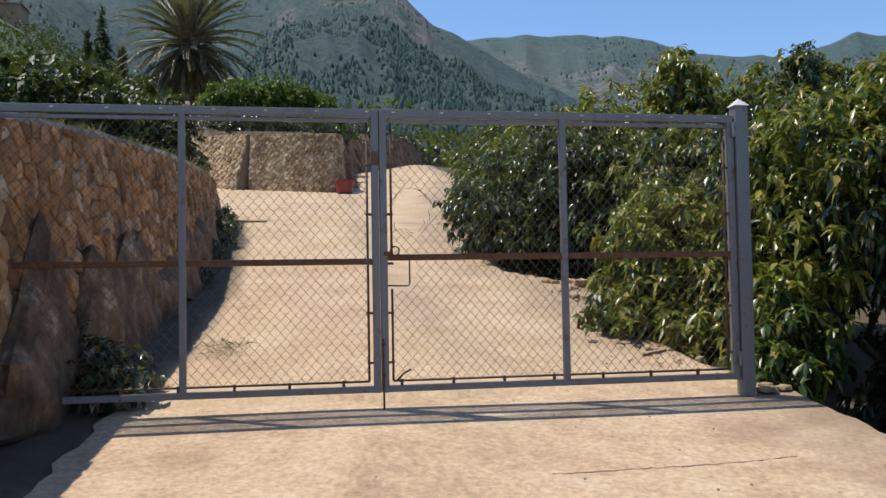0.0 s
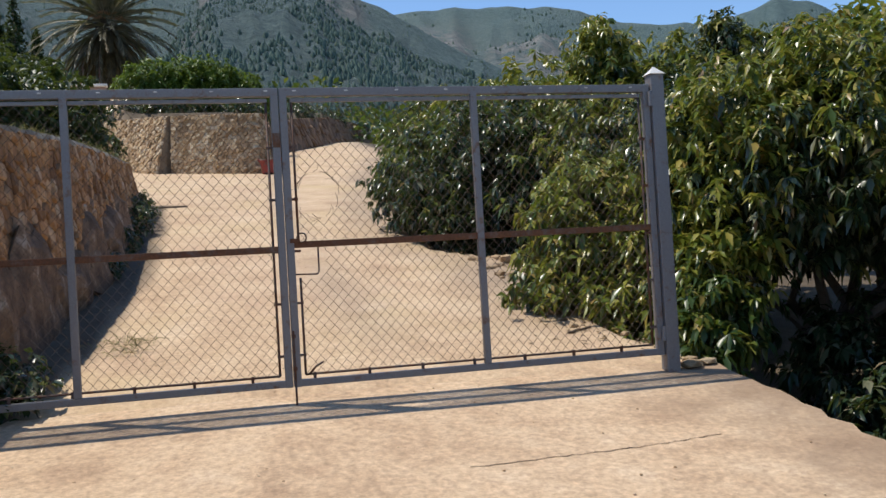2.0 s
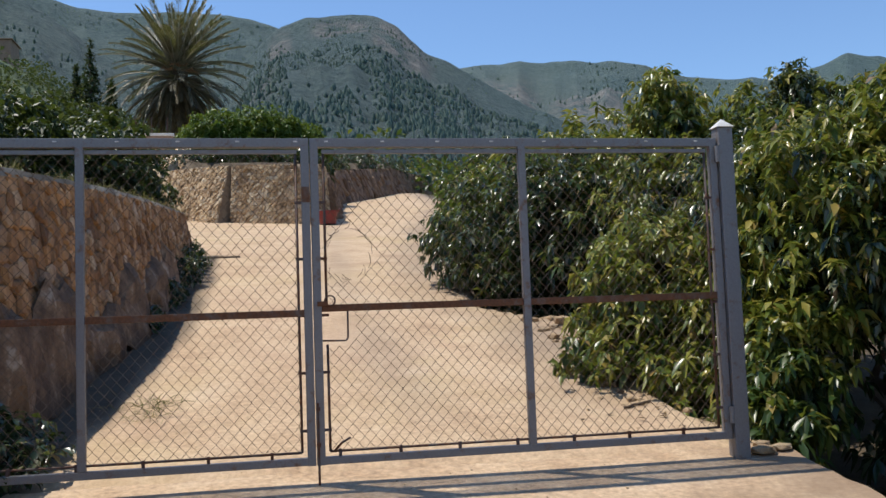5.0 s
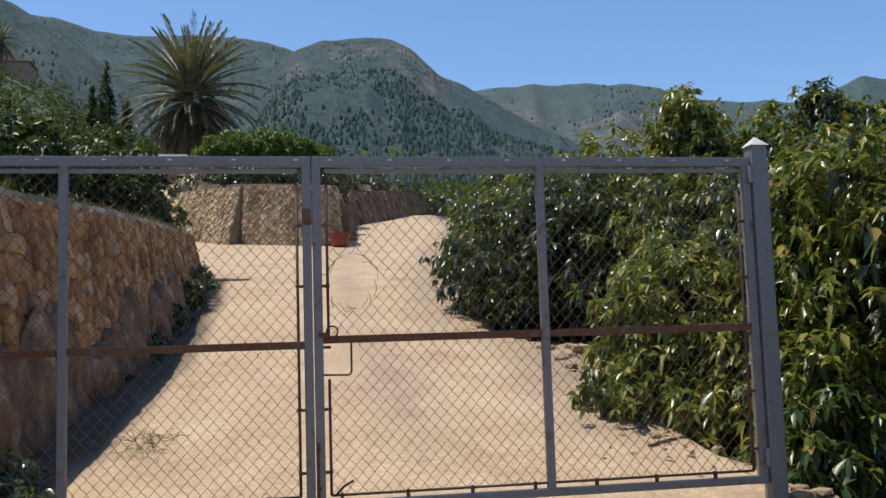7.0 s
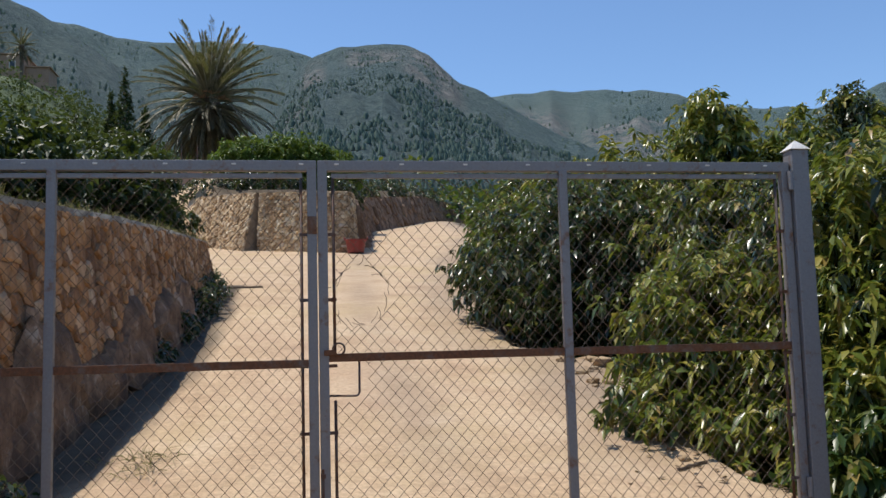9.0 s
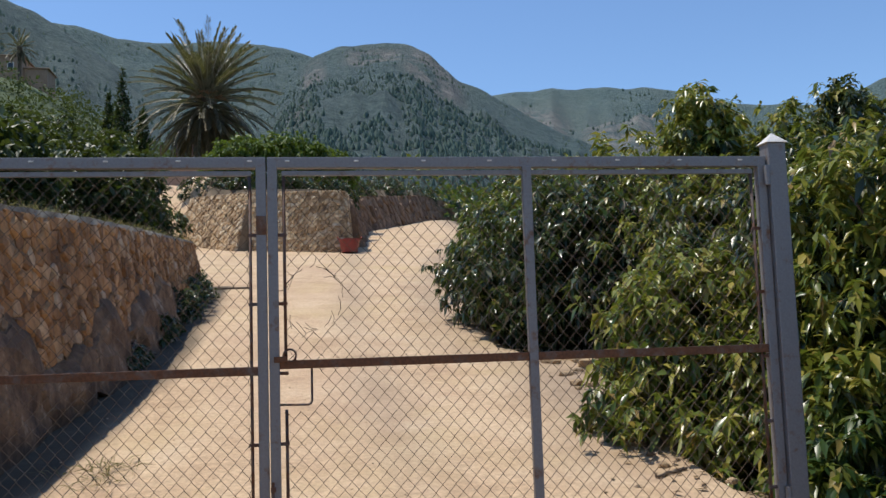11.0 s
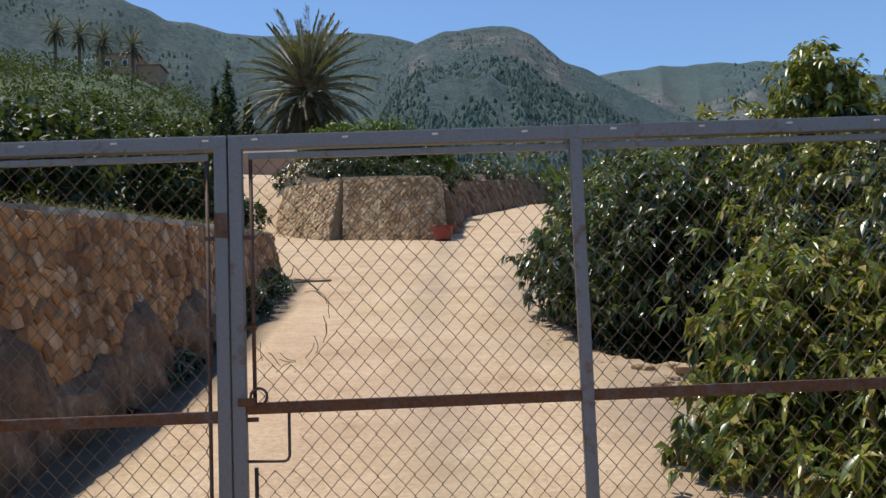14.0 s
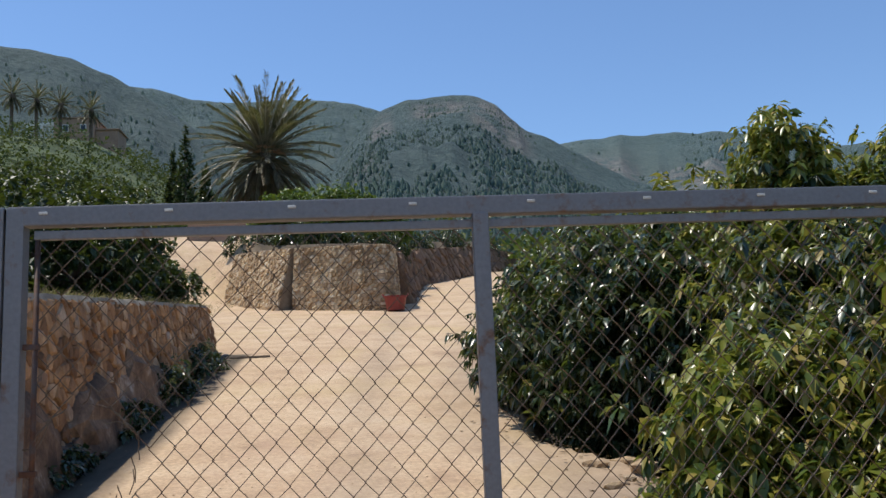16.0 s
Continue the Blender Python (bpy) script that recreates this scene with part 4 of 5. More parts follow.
def palm(place, top, reach, fronds, seed, label, leaflets=40):
    """A date palm: ringed trunk, stiff feather fronds arching from the crown, a hanging skirt of dry ones and fruit stalks."""
    x, y = place
    z = ground_at(x, y) - 0.2
    root = empty("palm_tree", (x, y, z), label, "palm tree")
    rnd = random.Random(seed)
    nr = np.random.RandomState(seed)
    h = top - z
    pts = [(0, 0, h * i / 24) for i in range(25)]
    tubes("trunk", [(pts, [reach * (0.085 + 0.012 * (i % 2) + (0.05 if i > 21 else 0)) for i in range(25)])], 0, BARK, root, sides=12)
    whole_v, whole_f, total = [], [], 0
    for dry in (False, True):
        n = fronds if not dry else fronds * 2 // 3
        for i in range(n):
            a = i * 2.39996 + rnd.uniform(-0.2, 0.2)
            f = (i + 0.5) / n
            el = radians(82 - 112 * f ** 0.85 + rnd.uniform(-7, 7)) if not dry else radians(-26 - 44 * f)
            L = reach * (rnd.uniform(0.9, 1.05) if not dry else rnd.uniform(0.72, 0.95))
            bend = radians(8 + 34 * min(1, f * 1.6)) * rnd.uniform(0.7, 1.3) if not dry else radians(16)
            p = Vector((0.05 * math.cos(a), 0.05 * math.sin(a), h - 0.12 * reach * f)) if not dry else Vector((0, 0, h - 0.12 * reach))
            line = [p.copy()]
            for k in range(10):
                e = max(el - bend * (k / 9) ** 1.4, radians(-86))
                p = p + Vector((math.cos(a) * math.cos(e), math.sin(a) * math.cos(e), math.sin(e))) * L / 10
                line.append(p.copy())
            rib_v, rib_f = tube(line, 0, 3, radii=[reach * 0.013 * (1 - 0.85 * k / 10) for k in range(11)])
            side = Vector((-math.sin(a), math.cos(a), 0))
            P, D = [], []
            for k in range(leaflets):
                t = 0.14 + 0.86 * k / leaflets
                q = t * 10
                j = min(int(q), 9)
                b = line[j].lerp(line[j + 1], min(q - j, 1))
                d = (line[j + 1] - line[j]).normalized()
                keel = d.cross(side).normalized()
                if keel.z < 0:
                    keel.negate()
                for sgn in (-1, 1):
                    P.append(b)
                    D.append(d * (0.75 + 0.5 * t) + side * sgn * 0.62 + keel * 0.30 - Vector((0, 0, 0.22 * t if not dry else 0.3)))
            long = np.array([0.145 * reach * (0.55 + 0.45 * math.sin(math.pi * min(1, 0.2 + 0.8 * (k // 2) / leaflets))) for k in range(2 * leaflets)])
            v, fc = leaf_cloud(np.array([tuple(q) for q in P]), np.array([tuple(q) for q in D]), nr, long, reach * (0.019 if leaflets > 20 else 0.06), 0.06, 0.1)
            v = np.concatenate([v, np.array([tuple(q) for q in rib_v])])
            quads = np.array([q for q in rib_f if len(q) == 4]) + len(v) - len(rib_v)
            fc = np.concatenate([fc, quads[:, [0, 1, 2]], quads[:, [0, 2, 3]]])
            if leaflets > 20:
                array_mesh("frond", v, fc, DRY_PALM if dry else PALM_LEAF, root)
            else:
                whole_v.append(v)
                whole_f.append(fc + total)
                total += len(v)
    if whole_v:
        array_mesh("crown", np.concatenate(whole_v), np.concatenate(whole_f), PALM_LEAF, root)
    else:
        for i in range(5):
            a = -2.2 + 0.45 * i
            lines = []
            for k in range(14):
                b = a + rnd.uniform(-0.25, 0.25)
                r = rnd.uniform(0.6, 1.3)
                lines.append([(0.35 * math.cos(a), 0.35 * math.sin(a), h + 0.2), (0.7 * r * math.cos(b), 0.7 * r * math.sin(b), h + 0.25), (1.2 * r * math.cos(b), 1.2 * r * math.sin(b), h - 0.35 * r)])
            tagged(tubes("fruit_stalk", lines, 0.025, FRUIT, root, sides=3), "dry orange-brown fruit stalks")
    return root


FRUIT = surface("dry_date_stalk", [(0.3, (0.26, 0.12, 0.05)), (0.7, (0.40, 0.21, 0.09))], 6, 0.8)
palm((-5.6, 55.0), 16.8, 4.75, 92, 5, "large date palm with arching grey-green fronds and dry skirt")
for k, (x, y, zt) in enumerate([(-34.4, 97, 34.6), (-36.6, 96, 34.9), (-32.2, 98, 34.4), (-28.7, 97, 33.4)]):
    palm((x, y), zt, 2.0, 26, 30 + k, "slender distant palm on the hillside", 14)


# ---- hillside, house, woods, mountains ----
def scatter(name, spots, material, seed, per, leaf, label, category):
    """Clumps of leaves over many spots (x, y, z, radius), one mass of growth."""
    rnd = np.random.RandomState(seed)
    S = np.array(spots)
    c = np.repeat(S, per, axis=0)
    u = rnd.normal(size=(len(c), 3))
    u /= np.linalg.norm(u, axis=1, keepdims=True)
    P = c[:, :3] + u * c[:, 3:4] * np.array((1, 1, 0.85)) * rnd.uniform(0.7, 1.05, (len(c), 1))
    V, F = leaf_cloud(P, u + rnd.normal(0, 0.5, u.shape), rnd, leaf * c[:, 3], leaf * 0.55 * c[:, 3], 0.15, 0.6, simple=True)
    ob = array_mesh(name, V, F, material)
    return tagged(ob, label, category, kind="stuff")


rs = np.random.RandomState(77)
spots = []
for _ in range(1500):
    y = rs.uniform(24, 190)
    x = -rs.uniform(7 + 0.06 * y, 16 + 0.55 * y)
    if abs(x + 32) < 6 and abs(y - 101) < 12:
        continue
    r = rs.uniform(0.6, 1.8)
    spots.append((x, y, ground_at(x, y) + r * 0.5, r))
scatter("hillside_scrub", spots, SCRUB_LEAF, 78, 95, 0.28, "dense green scrub covering the hillside", "scrub")
spots = []
for _ in range(900):
    y = rs.uniform(52, 230)
    x = rs.uniform(-0.10 * y - 4, 0.75 * y)
    r = rs.uniform(1.0, 2.6)
    if abs(x + 5.6) < 3 and abs(y - 55) < 4:
        continue
    spots.append((x, y, ground_at(x, y) + r * 0.5, r))
scatter("valley_woods", spots, MID_LEAF, 79, 70, 0.30, "dense green woods filling the valley", "woods")



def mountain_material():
    """Scrubby woods with clearings, blued for distance haze; bare rock where the surface is marked as cliff."""
    m, t, b = mat("haze_tinted_mountainside", 0.95)
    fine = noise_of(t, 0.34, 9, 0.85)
    # Blue-green base colours here carry the air haze in front of the slopes.
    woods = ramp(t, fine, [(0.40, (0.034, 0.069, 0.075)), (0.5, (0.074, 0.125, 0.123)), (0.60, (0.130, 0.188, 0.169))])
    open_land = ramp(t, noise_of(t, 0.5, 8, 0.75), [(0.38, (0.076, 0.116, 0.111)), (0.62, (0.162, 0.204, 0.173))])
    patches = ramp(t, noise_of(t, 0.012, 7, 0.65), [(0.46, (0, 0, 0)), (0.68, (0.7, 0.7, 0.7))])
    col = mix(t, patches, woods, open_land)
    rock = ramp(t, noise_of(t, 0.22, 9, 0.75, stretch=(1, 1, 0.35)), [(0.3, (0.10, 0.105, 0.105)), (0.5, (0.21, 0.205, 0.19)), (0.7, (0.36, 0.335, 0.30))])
    mark = t.nodes.new("ShaderNodeAttribute")
    mark.attribute_name = "cliff"
    add = t.nodes.new("ShaderNodeMath")
    add.operation = "MULTIPLY"
    t.links.new(mark.outputs["Fac"], add.inputs[0])
    t.links.new(ramp(t, noise_of(t, 0.06, 9, 0.75), [(0.40, (0, 0, 0)), (0.54, (1, 1, 1))]), add.inputs[1])
    t.links.new(mix(t, add.outputs[0], col, rock), b.inputs["Base Color"])
    bump(t, b, fine, 1.0, 3.0)
    return m


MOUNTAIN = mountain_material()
GATE_EYE = np.array((0.4, -3.5, 1.0))


def mountain(name, crest, dist, depth, foot, seed, label, cliffs=(), rugged=1.0, lift=0.22):
    """A ridge given by bearing and elevation of its crest, seen from the gate, with gullies running down it."""
    az = np.linspace(crest[0][0], crest[-1][0], 320)
    el = np.interp(az, [c[0] for c in crest], [c[1] + lift for c in crest])
    soft = np.convolve(np.pad(el, 2, mode="edge"), (0.15, 0.2, 0.3, 0.2, 0.15), mode="valid")
    rows = 58
    V = np.zeros((rows, len(az), 3))
    cliff = np.zeros((rows, len(az)))
    a = np.radians(az)
    for j in range(rows):
        f = j / (rows - 12)
        d = dist - depth * (1 - np.minimum(f, 1)) + np.maximum(f - 1, 0) * depth * 0.6
        crest_z = np.tan(np.radians(soft)) * dist
        low = np.tan(radians(foot)) * (dist - depth)
        g = np.where(f <= 1, np.minimum(f, 1) ** 1.15, 1 - np.maximum(f - 1, 0) * 1.2)
        z = low + (crest_z - low) * g
        x, y = GATE_EYE[0] + d * np.sin(a), GATE_EYE[1] + d * np.cos(a)
        n = 0.7 * wave(x, y, 7.0 / depth, seed) + 0.35 * wave(x, y, 24.0 / depth, seed + 1) + 0.18 * wave(x, y, 70.0 / depth, seed + 2)
        n = n - 0.8 * np.abs(wave(az * 0.55, f * 2.2 + 0 * az, 1.0, seed + 7)) - 0.35 * np.abs(wave(az * 1.7, f * 3.5 + 0 * az, 1.0, seed + 8)) + 0.5
        amp = depth * 0.042 * rugged * math.sin(math.pi * min(f, 1) * 0.94) ** 0.7 if f < 1.05 else 0
        V[j] = np.stack([x, y, GATE_EYE[2] + z + n * amp + 0.5 * wave(x, y, 0.35, seed + 4)], -1)
        for az0, az1, f0, f1 in cliffs:
            cliff[j] = np.maximum(cliff[j], np.exp(-((az - (az0 + az1) / 2) / (az1 - az0) * 2) ** 4) * math.exp(-((f - (f0 + f1) / 2) / (f1 - f0) * 2) ** 4))
    n0 = len(az)
    i = np.arange(rows * n0).reshape(rows, n0)
    F = np.stack([i[:-1, :-1], i[:-1, 1:], i[1:, 1:], i[1:, :-1]], -1).reshape(-1, 4)
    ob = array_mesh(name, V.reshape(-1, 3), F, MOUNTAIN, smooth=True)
    ob.data.attributes.new("cliff", "FLOAT", "POINT").data.foreach_set("value", cliff.ravel().astype(np.float32))
    tagged(ob, label, "mountain", kind="structure")
    return V


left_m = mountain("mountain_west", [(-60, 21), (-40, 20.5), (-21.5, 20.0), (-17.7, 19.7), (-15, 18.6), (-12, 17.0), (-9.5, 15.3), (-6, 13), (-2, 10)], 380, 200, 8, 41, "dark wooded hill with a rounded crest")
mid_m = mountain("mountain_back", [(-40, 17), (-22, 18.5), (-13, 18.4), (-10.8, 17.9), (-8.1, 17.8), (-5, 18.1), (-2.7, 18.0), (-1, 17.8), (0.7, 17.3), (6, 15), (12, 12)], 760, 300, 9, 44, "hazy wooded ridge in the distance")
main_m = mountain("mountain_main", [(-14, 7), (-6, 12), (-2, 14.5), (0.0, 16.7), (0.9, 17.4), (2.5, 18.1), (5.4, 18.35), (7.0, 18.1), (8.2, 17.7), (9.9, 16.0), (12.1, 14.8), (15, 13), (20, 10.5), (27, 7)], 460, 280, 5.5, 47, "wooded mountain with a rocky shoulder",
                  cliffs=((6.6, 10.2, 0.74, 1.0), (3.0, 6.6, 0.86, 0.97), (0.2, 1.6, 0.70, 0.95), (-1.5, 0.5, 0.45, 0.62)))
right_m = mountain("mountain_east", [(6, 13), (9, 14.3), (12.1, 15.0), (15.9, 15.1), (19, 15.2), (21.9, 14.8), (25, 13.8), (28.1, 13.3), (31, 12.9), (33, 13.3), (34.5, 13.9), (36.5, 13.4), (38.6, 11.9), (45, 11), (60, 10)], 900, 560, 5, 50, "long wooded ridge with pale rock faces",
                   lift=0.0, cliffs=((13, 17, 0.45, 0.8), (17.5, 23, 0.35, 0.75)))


def forest(V, count, seed, size, lo, hi, label, clump=0.0):
    """Narrow pointed trees over a mountainside, thicker in some places, joined."""
    rnd = np.random.RandomState(seed)
    rows, n0, _ = V.shape
    j = (lo + (hi - lo) * rnd.uniform(0, 1, count) ** 1.6) * (rows - 13)
    i = rnd.uniform(0, n0 - 1.01, count)
    thick = wave(i * 0.09, j * 0.22, 1.0, seed + 1) + 0.6 * wave(i * 0.3, j * 0.6, 1.0, seed + 2)
    keep = thick > clump + rnd.normal(0, 0.25, count)
    i, j = i[keep], j[keep]
    count = len(i)
    j0, i0 = j.astype(int), i.astype(int)
    fj, fi = (j - j0)[:, None], (i - i0)[:, None]
    P = (V[j0, i0] * (1 - fj) + V[j0 + 1, i0] * fj) * (1 - fi) + (V[j0, i0 + 1] * (1 - fj) + V[j0 + 1, i0 + 1] * fj) * fi
    h = size * rnd.uniform(0.5, 1.35, count)
    wide = rnd.uniform(0.24, 0.42, count)
    k = 4
    rings = []
    for r, z in [(0.8, -0.1), (1.0, 0.3), (0.0, 1.0)]:
        a = np.arange(k) / k * 2 * np.pi
        jit = rnd.uniform(0.7, 1.3, (count, k)) * (wide * h)[:, None] * r
        rings.append(np.stack([P[:, 0:1] + np.cos(a) * jit, P[:, 1:2] + np.sin(a) * jit, P[:, 2:3] + z * h[:, None] * np.ones(k)], -1))
    T = np.stack(rings, 1).reshape(-1, 3)
    base = (np.arange(count) * 3 * k)[:, None, None]
    f = []
    for rr in range(2):
        for q in range(k):
            f.append((rr * k + q, rr * k + (q + 1) % k, (rr + 1) * k + (q + 1) % k, (rr + 1) * k + q))
    F = (base + np.array(f)[None]).reshape(-1, 4)
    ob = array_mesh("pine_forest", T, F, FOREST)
    tagged(ob, label, "forest", kind="stuff")


# Pine colours are lightened and blued for haze, like the slopes.
FOREST = leaf_material("haze_tinted_pines", [(0.0, (0.077, 0.128, 0.115)), (0.6, (0.115, 0.177, 0.152)), (1.0, (0.150, 0.207, 0.169))], 0.9, 0.3, 0.05, 0.3)
forest(main_m, 14000, 61, 1.75, 0.02, 0.75, "pines thick on the lower mountainside", -0.15)
forest(main_m, 5000, 65, 1.1, 0.55, 1.0, "scattered pines on the upper mountainside", 0.1)
forest(right_m, 7000, 62, 2.4, 0.02, 1.0, "pines scattered over the long ridge", 0.0)
forest(left_m, 6000, 63, 1.25, 0.05, 1.0, "pines and scrub over the rounded hill", 0.0)
forest(mid_m, 3500, 64, 1.7, 0.5, 1.0, "woods on the far ridge", 0.0)


# ---- gate fittings ----
bm = boxed(0.004, 0.016, -0.030, -0.022, -0.07, 0.34, bevel=0.002)
add_r("drop_bolt", bm, DARK_ROD, "thin rusted drop bolt reaching the ground")
for z in (0.12, 0.30):
    add_r("bolt_keeper", boxed(0.000, 0.022, -0.033, -0.0225, z, z + 0.02, bevel=0.002), DARK_ROD)
tubes("latch_frame", [shift_r([(0.043, 0, 0.650), (0.158, 0, 0.647), (0.168, 0, 0.651), (0.174, 0, 0.663), (0.175, 0, 0.797)])], 0.005, DARK_ROD, right)
tubes("latch_ring", [shift_r([(0.085 + 0.026 * math.cos(a), -0.024, 0.853 + 0.026 * math.sin(a)) for a in np.linspace(0, 6.2832, 17)])], 0.0045, DARK_ROD, right)
add_r("latch", boxed(0.020, 0.075, -0.032, -0.023, 0.825, 0.850, bevel=0.003), RUSTY, "rusted sliding latch")
tubes("loose_tie", [shift_r([(0.085, -0.01, 0.09), (0.125, -0.03, 0.135), (0.17, -0.035, 0.16)])], 0.006, DARK_ROD, right)
add_l("latch_plate", boxed(-0.046, -0.004, -0.026, -0.0225, 1.36, 1.44, bevel=0.002), RUSTY, "rusted plate")
rw = random.Random(17)
for k in range(22):
    # cut wire ends curled round the torn opening
    a = k / 22 * 6.283 + rw.uniform(-0.1, 0.1)
    grow = rw.uniform(1.0, 1.07)
    p = Vector((0.19 + 0.114 * grow * math.cos(a), 0, 1.09 + 0.130 * grow * math.sin(a)))
    line = [p]
    turn = a + rw.choice((-1, 1)) * rw.uniform(1.2, 1.9)
    for j in range(5):
        turn += rw.uniform(-0.45, 0.45)
        p = p + Vector((0.011 * math.cos(turn), rw.uniform(-0.004, 0.004), 0.012 * math.sin(turn)))
        line.append(p)
    tubes("bent_wire", [shift_r(line)], 0.0015, WIRE, right, sides=4)


# ---- things by the track ----
def tub():
    x, y = 1.42, 20.8
    z = ground_at(x, y)
    root = empty("plastic_tub", (x, y, z), "faded red plastic tub beside the curved wall", "tub")
    prof = [(0.0, 0.02), (0.27, 0.02), (0.34, 0.42), (0.37, 0.43), (0.37, 0.46), (0.33, 0.46), (0.26, 0.06), (0.0, 0.06)]
    n = 20
    verts = [(r * math.cos(6.2832 * k / n), r * math.sin(6.2832 * k / n), h) for r, h in prof for k in range(n)]
    faces = [(i * n + k, i * n + (k + 1) % n, (i + 1) * n + (k + 1) % n, (i + 1) * n + k) for i in range(len(prof) - 1) for k in range(n)]
    root.scale = (0.8, 0.8, 0.8)
    mesh_object("body", verts, faces, RED_PLASTIC, root)
    for sgn in (-1, 1):
        tubes("handle", [[(sgn * 0.35, -0.09, 0.44), (sgn * 0.40, -0.06, 0.53), (sgn * 0.40, 0.06, 0.53), (sgn * 0.35, 0.09, 0.44)]], 0.018, RED_PLASTIC, root)


tub()
PLASTER = surface("pinkish_render", [(0.3, (0.27, 0.17, 0.115)), (0.7, (0.36, 0.24, 0.17))], 1.2, 0.9, fine=14)
WHITE = surface("white_limewash", [(0.3, (0.62, 0.58, 0.52)), (0.7, (0.78, 0.75, 0.70))], 1.5, 0.9, fine=14)
GLASS_DARK, _, _b = mat("dark_window_glass", 0.1)
_b.inputs["Base Color"].default_value = (0.03, 0.035, 0.04, 1)


def house():
    x, y = -33.6, 106.0
    z = ground_at(x, y) - 0.8
    top = 35.2
    root = empty("house", (x, y, z), "small pinkish rendered farmhouse on the hillside", "house")
    h = top - z
    bm = bmesh.new()
    box(bm, -2.0, 2.6, 0, 4.5, 0, h, 0.03)
    part("wall", bm, PLASTER, root)
    bm = bmesh.new()
    box(bm, 2.6, 5.2, 0.6, 4.2, 0, h - 1.3, 0.03)
    part("annex", bm, PLASTER, root)
    part("roof", boxed(-2.2, 2.8, -0.2, 4.7, h, h + 0.14, bevel=0.03), PLASTER, root)
    part("roof", boxed(2.6, 5.4, 0.4, 4.4, h - 1.3, h - 1.16, bevel=0.03), PLASTER, root)
    part("terrace_wall", boxed(-5.4, -2.0, 0.2, 0.5, h - 0.75, h - 0.35, bevel=0.03), WHITE, root, "white terrace parapet")
    for px in (-5.2, -3.6):
        part("terrace_post", boxed(px, px + 0.25, 0.22, 0.48, 0, h - 0.75, bevel=0.02), WHITE, root)
    for wx in (-1.0, 1.0):
        w = part("window", boxed(wx, wx + 0.7, -0.04, 0.05, h - 1.6, h - 0.7, bevel=0.01), WHITE, root)
        part("pane", boxed(wx + 0.08, wx + 0.62, -0.052, -0.03, h - 1.52, h - 0.78, bevel=0.005), GLASS_DARK, w)


house()


def garden_wall():
    x0, x1, y = -6.6, -4.1, 36.0
    z = min(ground_at(x0, y), ground_at(x1, y)) - 0.3
    root = empty("garden_wall", (x0, y, z), "low white garden wall with iron posts above the ramp", "wall")
    h = 8.95 - z
    part("wall", boxed(0, x1 - x0, 0, 0.25, 0, h - 0.12, bevel=0.02), PLASTER, root)
    part("coping", boxed(-0.05, x1 - x0 + 0.05, -0.04, 0.29, h - 0.12, h, bevel=0.02), WHITE, root, "white coping")
    for k in range(1, 4):
        part("post", boxed(0.3 + k * 0.65, 0.34 + k * 0.65, 0.10, 0.14, h, h + 0.7, bevel=0.005), DARK_ROD, root)


garden_wall()


def cypress(x, y, h, seed):
    z = ground_at(x, y) - 0.2
    root = empty("cypress", (x, y, z), "dark slender cypress on the hillside", "tree", "cypresses")
    tubes("trunk", [([(0, 0, 0), (0, 0, h * 0.5), (0, 0, h * 0.95)], [0.16, 0.1, 0.02])], 0, BARK, root, sides=6)
    lobes = [(x, y, z + h * (0.15 + 0.8 * k / 6), h * 0.11 * (1 - 0.8 * (k / 6) ** 2), h * 0.11 * (1 - 0.8 * (k / 6) ** 2), h * 0.12) for k in range(7)]
    crown("crown", lobes, DARK_LEAF, root, seed, 500, per=7, length=0.35, width=0.14, droop=-0.3)


for k, (x, y, h) in enumerate([(-13.4, 70, 8.5), (-12.2, 72, 6.5), (-15.2, 74, 6.0)]):
    cypress(x, y, h, 200 + k)


# ---- grass, litter, stones ----
def tufts(name, spots, per, length, material, seed, label, category, lean=0.5):
    rnd = np.random.RandomState(seed)
    c = np.repeat(np.array(spots), per, axis=0)
    c[:, :2] += rnd.normal(0, 0.035, (len(c), 2))
    D = np.stack([rnd.normal(0, lean, len(c)), rnd.normal(0, lean, len(c)), np.ones(len(c))], -1)
    V, F = leaf_cloud(c, D, rnd, length, 0.006, 0.35, 0.5)
    return tagged(array_mesh(name, V, F, material), label, category, kind="stuff")


rg = random.Random(33)
spots = []
for _ in range(170):
    y = rg.uniform(0.2, 12.3)
    x = float(along(WALL_LINE, y)) - rg.uniform(0.02, 0.42)
    spots.append((x, y, float(wall_top(y)) - 0.01))
tufts("wall_grass", spots, 12, 0.20, GRASS_DRY, 34, "dry grass growing along the wall top", "grass", 0.6)
spots = [(-1.15 + rg.uniform(-0.22, 0.3), 1.55 + rg.uniform(-0.25, 0.25), 0.0) for _ in range(16)]
tufts("dry_weed", [(x, y, ground_at(x, y)) for x, y, _ in spots], 8, 0.20, GRASS_DRY, 35, "flattened dry weeds at the edge of the track", "grass", 1.6)
spots = []
for _ in range(140):
    y = rg.uniform(13.0, 30)
    x = -rg.uniform(3.0, 6.5)
    spots.append((x, y, ground_at(x, y)))
tufts("bank_grass", spots, 14, 0.3, GRASS_DRY, 36, "dry grass on the bank beside the ramp", "grass", 0.6)

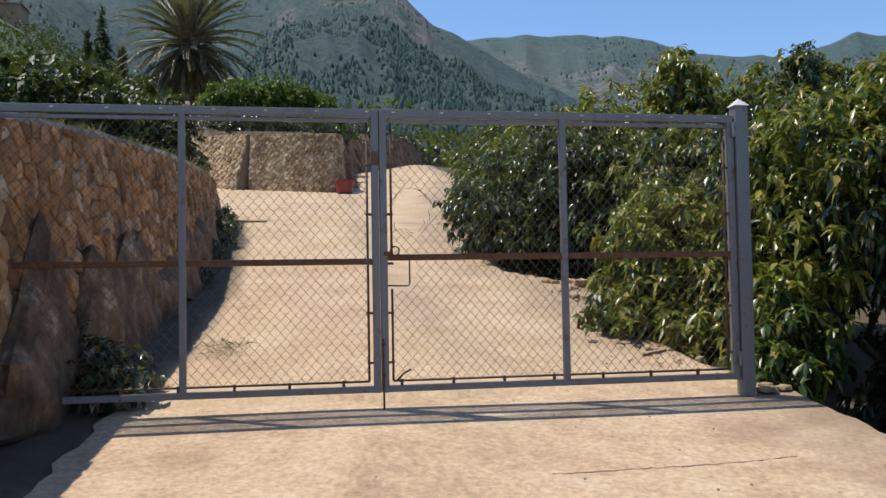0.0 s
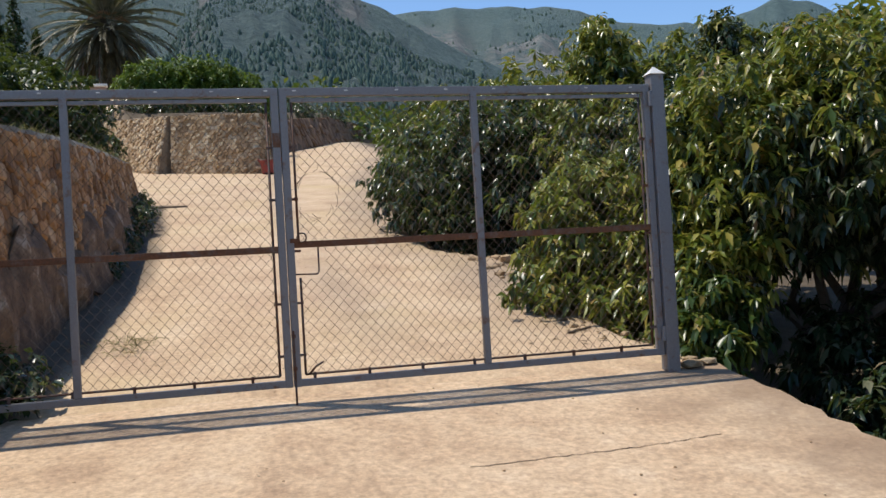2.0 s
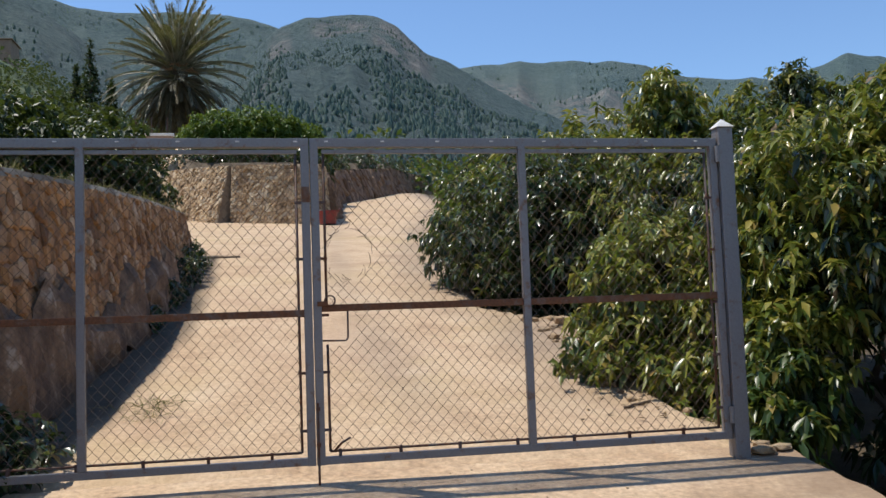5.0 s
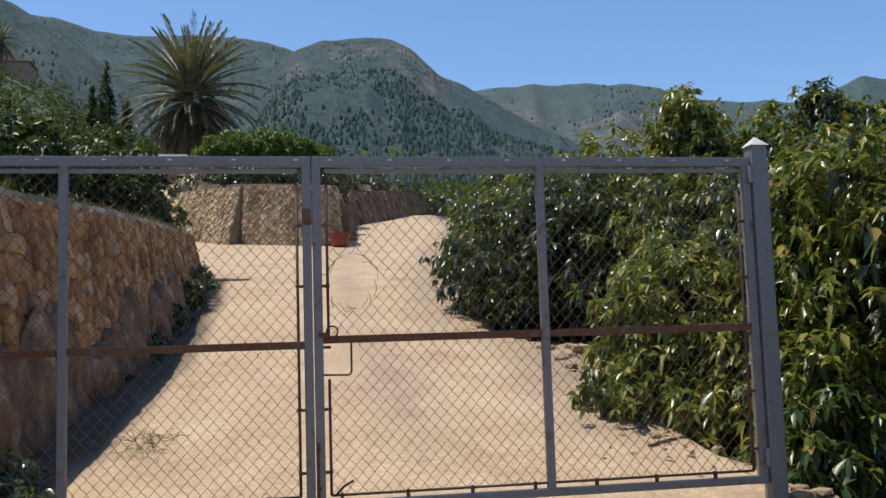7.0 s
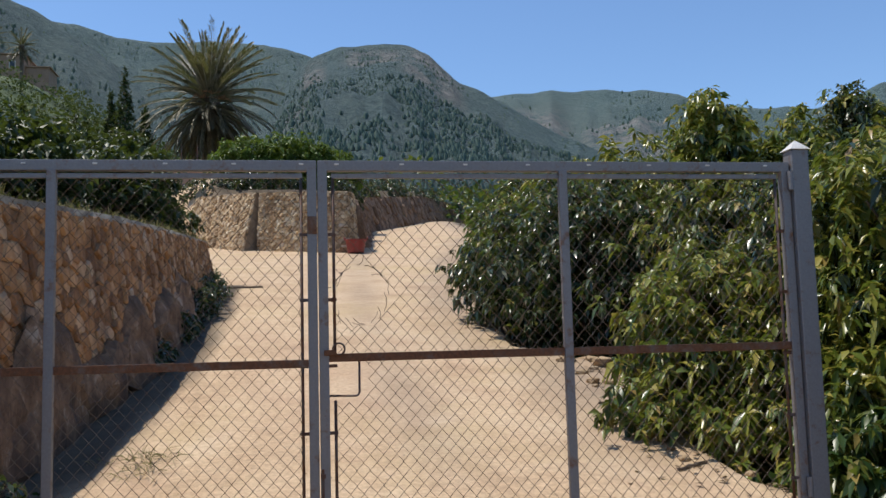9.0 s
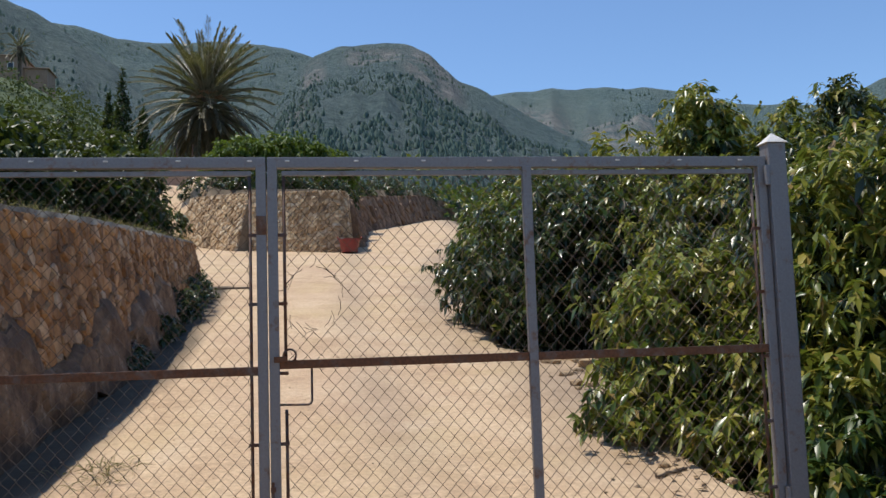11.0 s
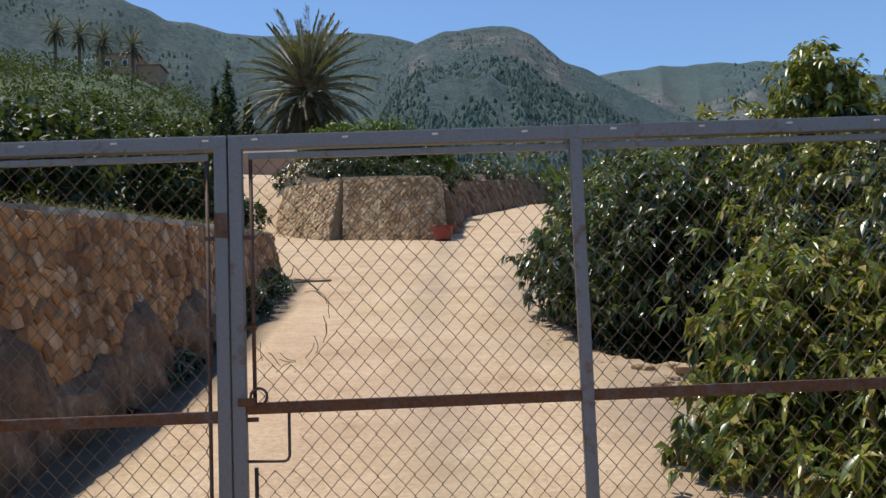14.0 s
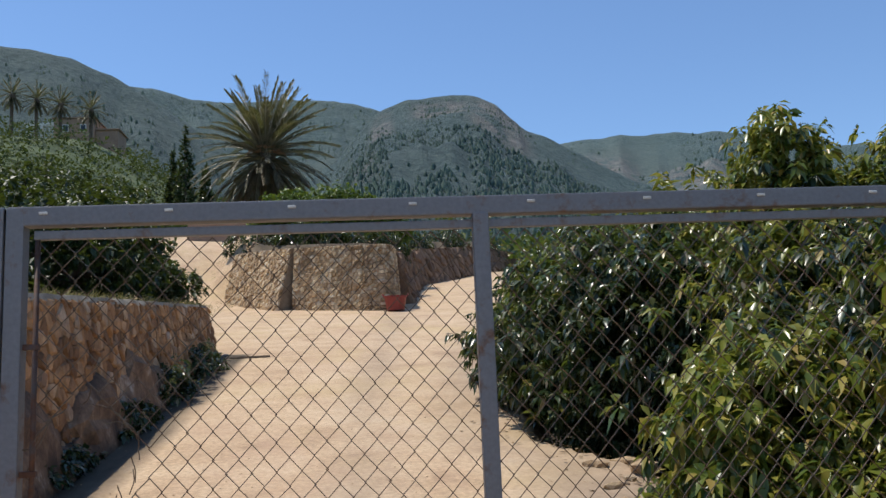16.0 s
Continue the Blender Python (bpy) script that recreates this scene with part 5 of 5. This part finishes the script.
LITTER = leaf_material("dead_leaf", [(0.0, (0.10, 0.06, 0.03)), (0.6, (0.22, 0.14, 0.07)), (1.0, (0.38, 0.29, 0.18))], 0.7, 0.1)
rl = np.random.RandomState(40)
n = 1500
y = rl.uniform(0.4, 12, n)
x = along(RIGHT_LINE, y) + rl.normal(0.25, 0.28, n)
P = np.stack([x, y, height(x, y) + 0.012], -1)
D = np.stack([rl.normal(size=n), rl.normal(size=n), rl.normal(0, 0.08, n)], -1)
V, F = leaf_cloud(P, D, rl, 0.075, 0.026, 0.02, 0.15)
tagged(array_mesh("leaf_litter", V, F, LITTER), "dead brown leaves lying along the edge of the track", "leaf litter", kind="stuff")


def pebble_mesh(seed):
    r = random.Random(seed)
    bm = bmesh.new()
    bmesh.ops.create_icosphere(bm, subdivisions=1, radius=1)
    for v in bm.verts:
        v.co *= r.uniform(0.7, 1.15)
        v.co.z *= 0.6
    me = bpy.data.meshes.new("rock")
    bm.to_mesh(me)
    bm.free()
    me.materials.append(ROUND_STONE)
    return me


rocks = [pebble_mesh(k) for k in range(5)]
for x, y, size in ((2.44, 0.02, 0.07), (2.58, 0.06, 0.055), (2.5, 0.14, 0.05)):
    ob = new("rock", rocks[1])
    ob.location = (x, y, float(base_z(y)) + size * 0.3)
    ob.scale = (size * 1.3, size, size * 0.8)
    tagged(ob, "pale broken stone lying by the gate post", "rock", "stones by the gate post")
for k in range(46):
    y = rg.uniform(0.4, 5.4)
    x = float(along(RIGHT_LINE, y)) + rg.uniform(-0.35, 0.25)
    if k < 10:
        x, y = 2.55 + rg.uniform(-0.25, 0.3), 4.1 + rg.uniform(-0.5, 0.7)
    size = rg.uniform(0.02, 0.07) * (1.8 if k < 10 else 1)
    ob = new("rock", rocks[k % 5])
    ob.location = (x, y, ground_at(x, y) + size * 0.15)
    ob.rotation_euler = (0, 0, rg.uniform(0, 6))
    ob.scale = (size * rg.uniform(0.9, 1.6), size, size)
    tagged(ob, "pale rough rock at the edge of the track", "rock", "rocks along the track")
v_all, f_all = [], []
for k in range(700):
    y = rg.uniform(-5, 10)
    x = rg.uniform(-1.6, 2.4)
    size = rg.uniform(0.003, 0.009)
    me = rocks[k % 5]
    z = ground_at(x, y) if y > 0.25 else float(base_z(y))
    o = len(v_all)
    v_all += [(x + v.co.x * size, y + v.co.y * size, z + v.co.z * size + size * 0.2) for v in me.vertices]
    f_all += [tuple(i + o for i in q.vertices) for q in me.polygons]
tagged(mesh_object("gravel", v_all, f_all, ROUND_STONE), "small loose pebbles strewn on the track", "gravel", kind="stuff")
for k, (x, y, a, L) in enumerate([(2.15, 2.75, 0.1, 0.3), (2.3, 6.9, 0.2, 0.5), (2.05, 1.05, 0.4, 0.25), (-1.3, 12.0, 0.0, 0.6)]):
    pts = [Vector((x + math.cos(a) * L * i / 5, y + math.sin(a) * L * i / 5 + rg.uniform(-0.015, 0.015), 0)) for i in range(6)]
    for p in pts:
        p.z = ground_at(p.x, p.y) + 0.012
    tagged(tubes("stick", [pts], 0.022 if L > 0.55 else 0.009, BARK, None, sides=5), "thin dry stick lying on the track", "stick", "sticks on the track")
